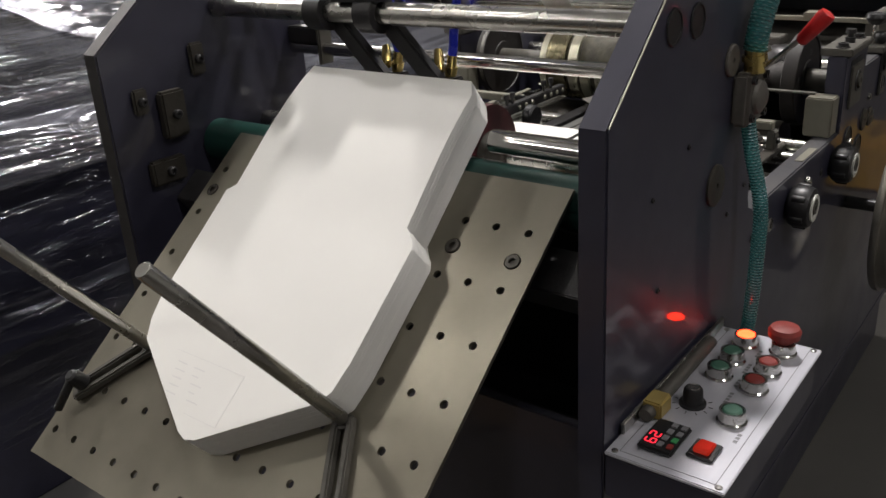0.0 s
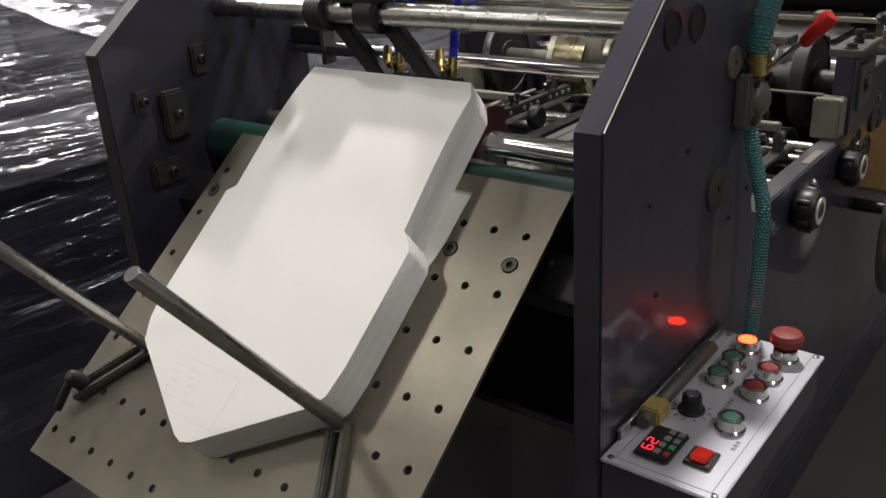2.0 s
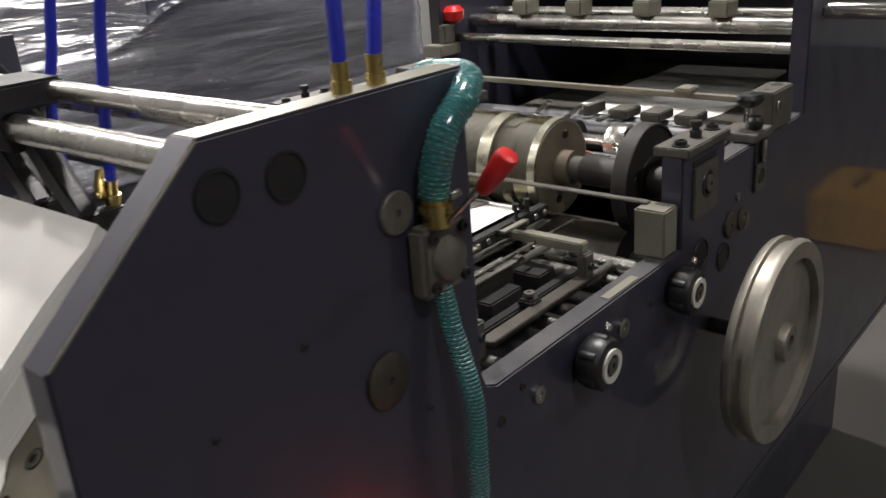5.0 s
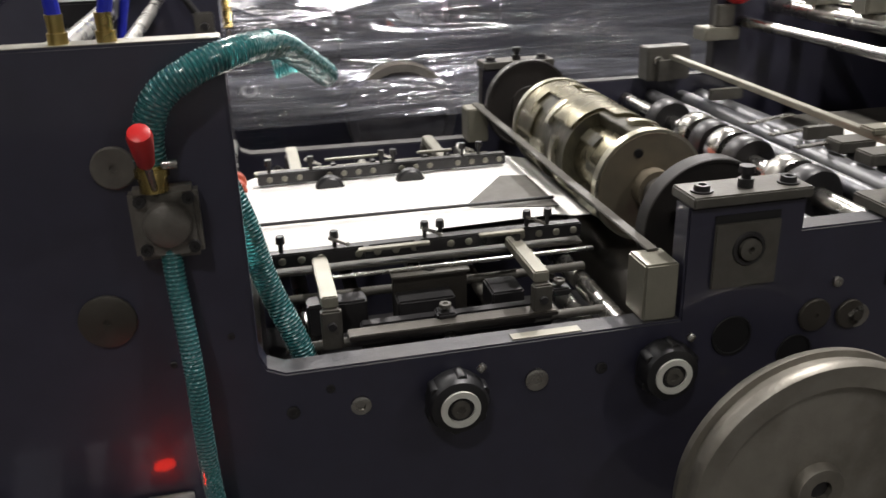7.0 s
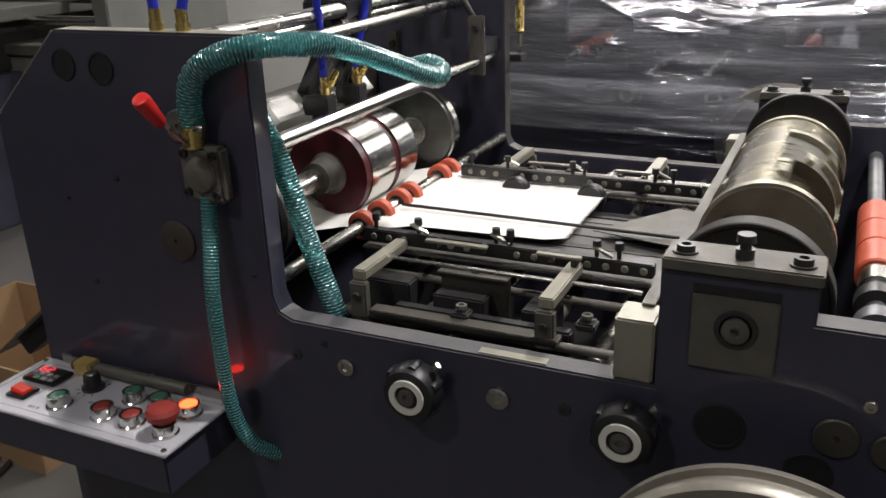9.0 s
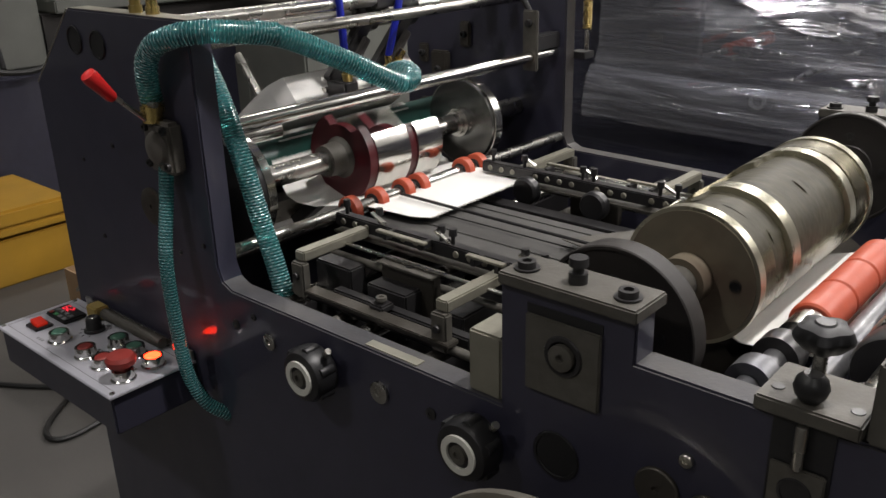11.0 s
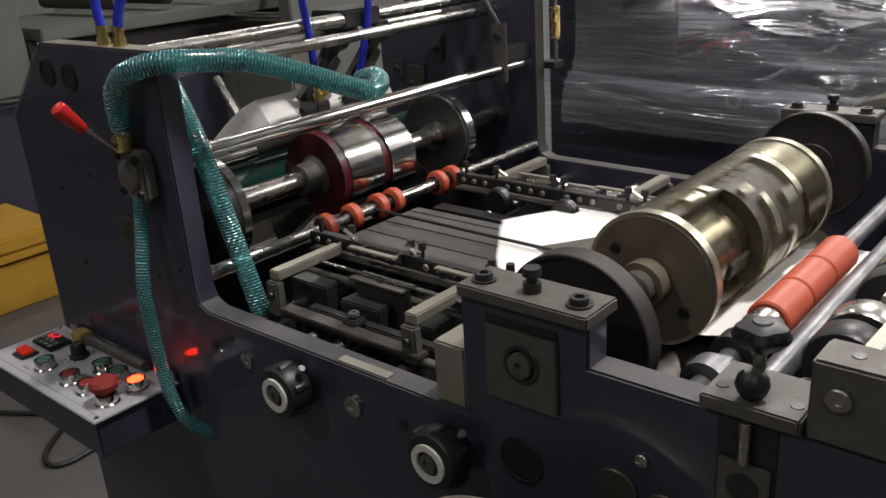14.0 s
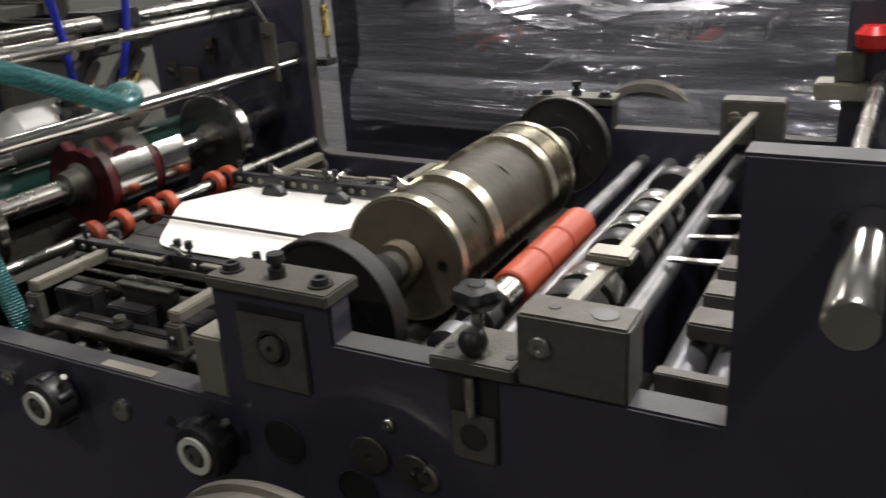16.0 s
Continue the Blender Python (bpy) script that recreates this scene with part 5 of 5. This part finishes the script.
            part("stud", rod((x, FY + y - 0.0075, 0.964), (x, FY + y - 0.010, 0.964), 0.0045, 8), STEEL, g)
    for x in (0.43, 0.64):
        part("cross_arm", box(x + DXW - 0.008, x + DXW + 0.008, FY + 0.05, FY + 0.165, 0.955, 0.967), STEEL, w)
    part("upper_box", box(1.32 + DXW, 1.9 + DXW, FY + 0.05, FY + 0.66, 1.187, 1.42, 0.01), PAINT, w)
    part("handle", rod((0.305 + DXW, FY - 0.06, 1.14), (0.306 + DXW, FY - 0.09, 1.176), 0.0105, 14), REDP, w)
    return w


wrapped_machine()


def film_wrap():
    """Overlapping bands of film wound round the wrapped machine, and one over its top."""
    w = thing("film_wrap", "clear crumpled stretch film wound in bands round a machine", "film", at=(0.8, FY - 0.1, 0.3))
    x0, x1, nx = -0.30, 1.95, 110
    bands = [[(FY - 0.128, 0.28 + 0.30 * k / 26) for k in range(27)], [(FY - 0.122, 0.55 + 0.28 * k / 26) for k in range(27)],
             [(FY - 0.127 + 0.05 * (k / 26) ** 2, 0.80 + 0.12 * k / 26) for k in range(27)],
             [(None, k / 60) for k in range(61)],
             [(FY + W + 0.12, 0.75 + 0.74 * k / 40) for k in range(41)]]

    def sharp(a, b, v):
        t = min(1, max(0, (v - a) / (b - a)))
        return t * t * (3 - 2 * t)

    def draped(x, q):
        """Over the tall frames the film stands up; between them it slopes across the deck."""
        edge = 1.035 + 0.19 * (1 - sharp(0.0, 0.55, x)) + 0.05 * sharp(0.45, 0.75, x) + 0.10 * sharp(0.85, 1.15, x)
        if q < 0.25:
            return FY - 0.075 + 0.04 * q / 0.25, 0.90 + (edge - 0.90) * q / 0.25
        r = (q - 0.25) / 0.75
        return FY - 0.035 + (W + 0.10) * r, edge + (1.46 - edge) * r - 0.03 * math.sin(r * math.pi)

    for n, line in enumerate(bands):
        bm = bmesh.new()
        g = []
        for ly, lz in line:
            row = []
            for i in range(nx + 1):
                x = x0 + (x1 - x0) * i / nx
                y, z = draped(x, lz) if ly is None else (ly, lz)
                slope = 0.02 * math.sin(n * 2.1) * (x - 0.8)
                d = noise.noise(Vector((x * 1.6, z * 7 + x * 1.1 + n, y * 3))) * 0.026 + noise.noise(Vector((x * 5, z * 38 + x * 4, 3 + y * 8 + n))) * 0.006 + noise.noise(Vector((x * 1.5, z * 70 - x * 3, y * 20))) * 0.003
                row.append(bm.verts.new((x, y - d, z + (0 if ly is None else slope) + d * 0.6)))
            g.append(row)
        for row, (r0, r1) in enumerate(zip(g, g[1:])):
            for i in range(nx):
                f = bm.faces.new((r0[i], r0[i + 1], r1[i + 1], r1[i]))
                # Copies chosen by place, so haze and glare brighten only parts of the film.
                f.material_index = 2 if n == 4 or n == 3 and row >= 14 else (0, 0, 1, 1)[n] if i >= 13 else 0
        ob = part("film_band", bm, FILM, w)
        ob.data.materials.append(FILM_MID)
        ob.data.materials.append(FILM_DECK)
        so = ob.modifiers.new("thickness", "SOLIDIFY")
        so.thickness = 0.0006
    return w


film_wrap()

# ---- things farther off in the hall ----
def bench_machine(x, y, w, d, h, material, label):
    m = thing("workshop_machine", label, "machine", "machines in the hall", at=(x, y, 0))
    part("base", box(x, x + w, y, y + d, 0.0, h * 0.62, 0.01), material, m)
    part("deck", box(x - 0.02, x + w + 0.02, y - 0.02, y + d + 0.02, h * 0.62 + 0.001, h * 0.66, 0.005), DULL, m)
    for k in range(2):
        part("upright", box(x + k * (w - 0.09), x + k * (w - 0.09) + 0.09, y + 0.04, y + d - 0.04, h * 0.66 + 0.001, h, 0.006), material, m)
    for k in range(4):
        part("roller", rod((x + 0.09, y + 0.1 + k * (d - 0.2) / 3, h * (0.74 + 0.06 * (k % 3))), (x + w - 0.09, y + 0.1 + k * (d - 0.2) / 3, h * (0.74 + 0.06 * (k % 3))), 0.022, 18), CHROME, m)
    part("panel", box(x + w * 0.3, x + w * 0.7, y - 0.012, y - 0.001, h * 0.25, h * 0.5, 0.003), GREYM, m)
    return m


bench_machine(-3.6, 2.2, 1.5, 0.9, 1.25, GREYM, "grey machine with bright rollers across the hall")
dm = thing("dark_machine", "dark navy machine with a light grey upper body", "machine", "machines in the hall", at=(-3.1, 1.6, 0))
part("base", box(-3.6, -2.65, 0.45, 2.6, 0.0, 0.70, 0.012), PAINT, dm)
part("upper_body", box(-3.55, -2.70, 0.50, 1.25, 0.7005, 1.12, 0.02), GREYM, dm, "light grey upper body")
part("bed_side", box(-3.55, -2.72, 1.2505, 3.0, 0.7005, 0.93, 0.01), OILY_SHADE, dm)
part("deck", box(-3.6, -2.66, 1.30, 3.05, 0.9305, 0.985, 0.006), GREYM, dm, "grey steel deck")
for k in range(5):
    part("deck_roller", rod((-3.5, 1.75 + 0.26 * k, 1.05), (-2.75, 1.75 + 0.26 * k, 1.05), 0.035, 18), BLACK if k % 2 else DULL, dm)
part("deck_cable", sweep(smooth_path([Vector((-2.68, 0.75, 1.05)), Vector((-2.58, 0.85, 0.80)), Vector((-2.57, 1.10, 0.72)), Vector((-2.66, 1.40, 0.80))], 8), 0.012, 8), CABLE, dm)
part("head", box(-3.5, -2.8, 0.55, 1.3, 1.1205, 1.75, 0.02), PAINT, dm)
part("head_panel", box(-2.799, -2.78, 0.62, 0.85, 1.16, 1.5, 0.004), GREYM, dm)
part("arm", rod((-2.6, 0.8, 0.98), (-2.75, 1.25, 1.4), 0.05, 20), BLACK, dm)
for k in range(3):
    part("handle", rod((-2.649, 0.62 + 0.2 * k, 0.82), (-2.58, 0.60 + 0.2 * k, 0.74), 0.012, 10), BLACKP, dm)
bench_machine(2.9, 0.9, 1.3, 0.9, 1.35, GREYM, "grey machine with bright rollers past the delivery end")
bench_machine(4.9, 1.2, 1.5, 0.9, 1.5, PAINT, "dark tall machine with bright rollers across the hall")
ys = thing("yellow_step", "yellow painted steel step on the floor", "step", at=(-2.35, 0.75, 0))
part("tread", box(-2.62, -2.12, 0.55, 0.98, 0.20, 0.23, 0.006), YELLOW, ys)
part("riser", box(-2.60, -2.14, 0.57, 0.96, 0.0, 0.185, 0.006), YELLOW, ys)
part("lid", box(-2.62, -2.12, 0.56, 0.97, 0.231, 0.30, 0.012), YELLOW, ys)
yb = thing("yellow_case", "yellow tool case on the floor", "tool case", at=(3.4, -0.4, 0))
part("case", box(3.2, 3.6, -0.6, -0.3, 0.0, 0.22, 0.02), YELLOW, yb)
part("handle", rod((3.3, -0.45, 0.225), (3.5, -0.45, 0.225), 0.012), BLACKP, yb)
ct = thing("carton", "open brown cardboard carton on the floor", "carton", at=(-1.1, 0.8, 0))
for b in ((-1.40, -0.88, 0.58, 0.585), (-1.40, -0.88, 0.995, 1.0), (-1.40, -1.395, 0.5855, 0.9945), (-0.885, -0.88, 0.5855, 0.9945)):
    part("side", box(*b, 0.004, 0.30, 0), BOARD, ct)
part("bottom", box(-1.40, -0.88, 0.58, 1.0, 0.0, 0.0038, 0), BOARD, ct)


def cable(points, label):
    return solid("floor_cable", sweep(smooth_path(points, 10), 0.008, 8), CABLE, label, "cable", "floor cables")


cable([(-1.6, 0.9, 0.008), (-1.3, 0.6, 0.008), (-1.05, 0.30, 0.008), (-0.95, 0.35, 0.008), (-1.1, 0.75, 0.008), (-1.6, 1.3, 0.008)], "black cable looped on the floor")
cable([(-2.2, 0.3, 0.008), (-1.6, 0.25, 0.008), (-1.2, 0.45, 0.008), (-0.8, 0.85, 0.008)], "black cable lying on the floor")

# ---- running blanks ----
SPEED, PERIOD = 0.745, 1.112
NSHEET, NSTRIP = 16, 10
LEAD, TAIL = 0.257, -0.2285
# the way of a blank: up the tray, over the green roller, round the drum, flat to the cylinder's nip and on below the rollers
CA, SA = math.cos(ANG), math.sin(ANG)
WAY = [Vector((u * CA, 0, 0.9108 + u * SA)) for u in (-0.6, -0.3, 0.0, 0.10, 0.15)]
WAY += [Vector((x, 0, z)) for x, z in ((0.157, 1.0195), (0.180, 1.010), (0.1885, 0.990), (0.197, 0.964), (0.220, 0.940), (0.250, 0.932), (0.290, 0.940), (0.330, 0.9515), (0.36, 0.9525), (0.50, 0.9525), (0.74, 0.952),
                                      (0.785, 0.938), (0.823, 0.9205), (0.870, 0.928), (0.915, 0.9385), (0.96, 0.9390), (2.4, 0.9390))]
CUM = [-0.6]
for p, q in zip(WAY, WAY[1:]):
    CUM.append(CUM[-1] + (q - p).length)


def along(s):
    for k in range(len(WAY) - 1):
        if s <= CUM[k + 1] or k == len(WAY) - 2:
            return WAY[k].lerp(WAY[k + 1], (s - CUM[k]) / (CUM[k + 1] - CUM[k]))


def strip_mesh(a, b):
    """The part of the blank's outline between two distances, as a thin solid about its own middle."""
    def width(u):
        lo, hi = [], []
        for (u0, y0), (u1, y1) in zip(BLANK, BLANK[1:] + BLANK[:1]):
            if min(u0, u1) <= u <= max(u0, u1) and abs(u1 - u0) > 1e-9:
                y = y0 + (y1 - y0) * (u - u0) / (u1 - u0)
                (lo if y < 0.365 else hi).append(y)
        return (min(lo) if lo else 0.364, max(hi) if hi else 0.366)
    bm = bmesh.new()
    mid = (a + b) / 2
    us = [a + (b - a) * k / 4 for k in range(5)]
    rows = []
    for u in us:
        lo, hi = width(min(max(u, TAIL + 0.0006), LEAD - 0.0006))
        rows.append([bm.verts.new((u - mid, y, z)) for y, z in ((lo, 0), (hi, 0), (hi, 0.0006), (lo, 0.0006))])
    for m, n in zip(rows, rows[1:]):
        for k in range(4):
            bm.faces.new((m[k], m[(k + 1) % 4], n[(k + 1) % 4], n[k]))
    bm.faces.new(rows[0]), bm.faces.new(rows[-1][::-1])
    return mesh("strip", bm, CARD, False)


STRIPS = [(TAIL + (LEAD - TAIL) * k / NSTRIP, TAIL + (LEAD - TAIL) * (k + 1) / NSTRIP) for k in range(NSTRIP)]
strip_data = [strip_mesh(a - 0.0004, b + 0.0004) for a, b in STRIPS]
sheets = []
for k in range(NSHEET):
    one = thing("card_blank", "single white card blank running through the machine", "card blank", "running blanks")
    pieces = []
    for me in strip_data:
        ob = new("strip", me)
        ob.parent = one
        pieces.append(ob)
    sheets.append(pieces)


def spin(about, period, seconds=16.0, phase=0.0):
    """Rows of a thing that turns evenly about the y axis through its own place."""
    rows = []
    n = int(seconds / 0.1)
    for i in range(n + 1):
        t = i * 0.1
        rows.append((t, Matrix.Translation(about) @ Matrix.Rotation(-(t / period) * math.tau + radians(phase), 4, "Y")))
    return rows


def motions():
    walk(die, spin(die.location.copy(), 0.556, phase=324.9))
    walk(drum, spin(drum.location.copy(), 0.556, phase=15))
    # the hose's free end nods once a stroke, lowest at 12.15 s
    way = Vector(LOOP[7]) - SWAY_AT
    axis = way.cross(Vector((0, 0, 1))).normalized()
    rows = []
    for k in range(161):
        t = k * 0.1
        dip = max(0.0, math.cos((t - 12.17) / 0.556 * math.tau)) ** 1.5
        rows.append((t, Matrix.Translation(SWAY_AT) @ Matrix.Rotation(radians(-6.5 * dip), 4, axis)))
    walk(swing, rows)
    walk(draw, spin(draw.location.copy(), 0.30))
    walk(org, spin(org.location.copy(), 0.40))
    walk(ANV, [(t, Matrix.Translation((CX, 0.37, 0.860)) @ m.to_3x3().inverted().to_4x4()) for t, m in spin((0, 0, 0), 0.45)])
    # a blank's lead edge passes x = 0.427 at 12.1 s; the others run one period apart
    mark = next(CUM[k] + (0.427 - WAY[k].x) for k in range(len(WAY) - 1) if WAY[k].x <= 0.427 < WAY[k + 1].x and WAY[k].z < 0.96 and WAY[k].x > 0.3)
    for k, pieces in enumerate(sheets):
        t0 = 12.1 + (k - 11) * PERIOD
        begin = t0 - (mark - LEAD) / SPEED
        finish = t0 + (1.86 + 0.002 * k - 0.427) / SPEED
        times = [0.0, 16.0] + [begin + 0.0667 * i for i in range(int((finish - begin) / 0.0667) + 2) if 0.03 < begin + 0.0667 * i < 15.97]
        times = sorted(set(times))
        for (a, b), ob in zip(STRIPS, pieces):
            back = LEAD - (a + b) / 2
            half = (b - a) / 2
            rows = []
            for t in times:
                lead = min(max(LEAD, mark + SPEED * (t - t0)), mark + SPEED * (finish - t0))
                s = lead - back
                p, q = along(s - half), along(s + half)
                d = q - p
                m = Matrix.Translation((p + q) / 2 + Vector((0, 0, 0.0008 * k if t >= finish else 0.0))) @ Matrix.Rotation(-math.atan2(d.z, d.x), 4, "Y")
                rows.append((t, m))
            walk(ob, rows)


motions()
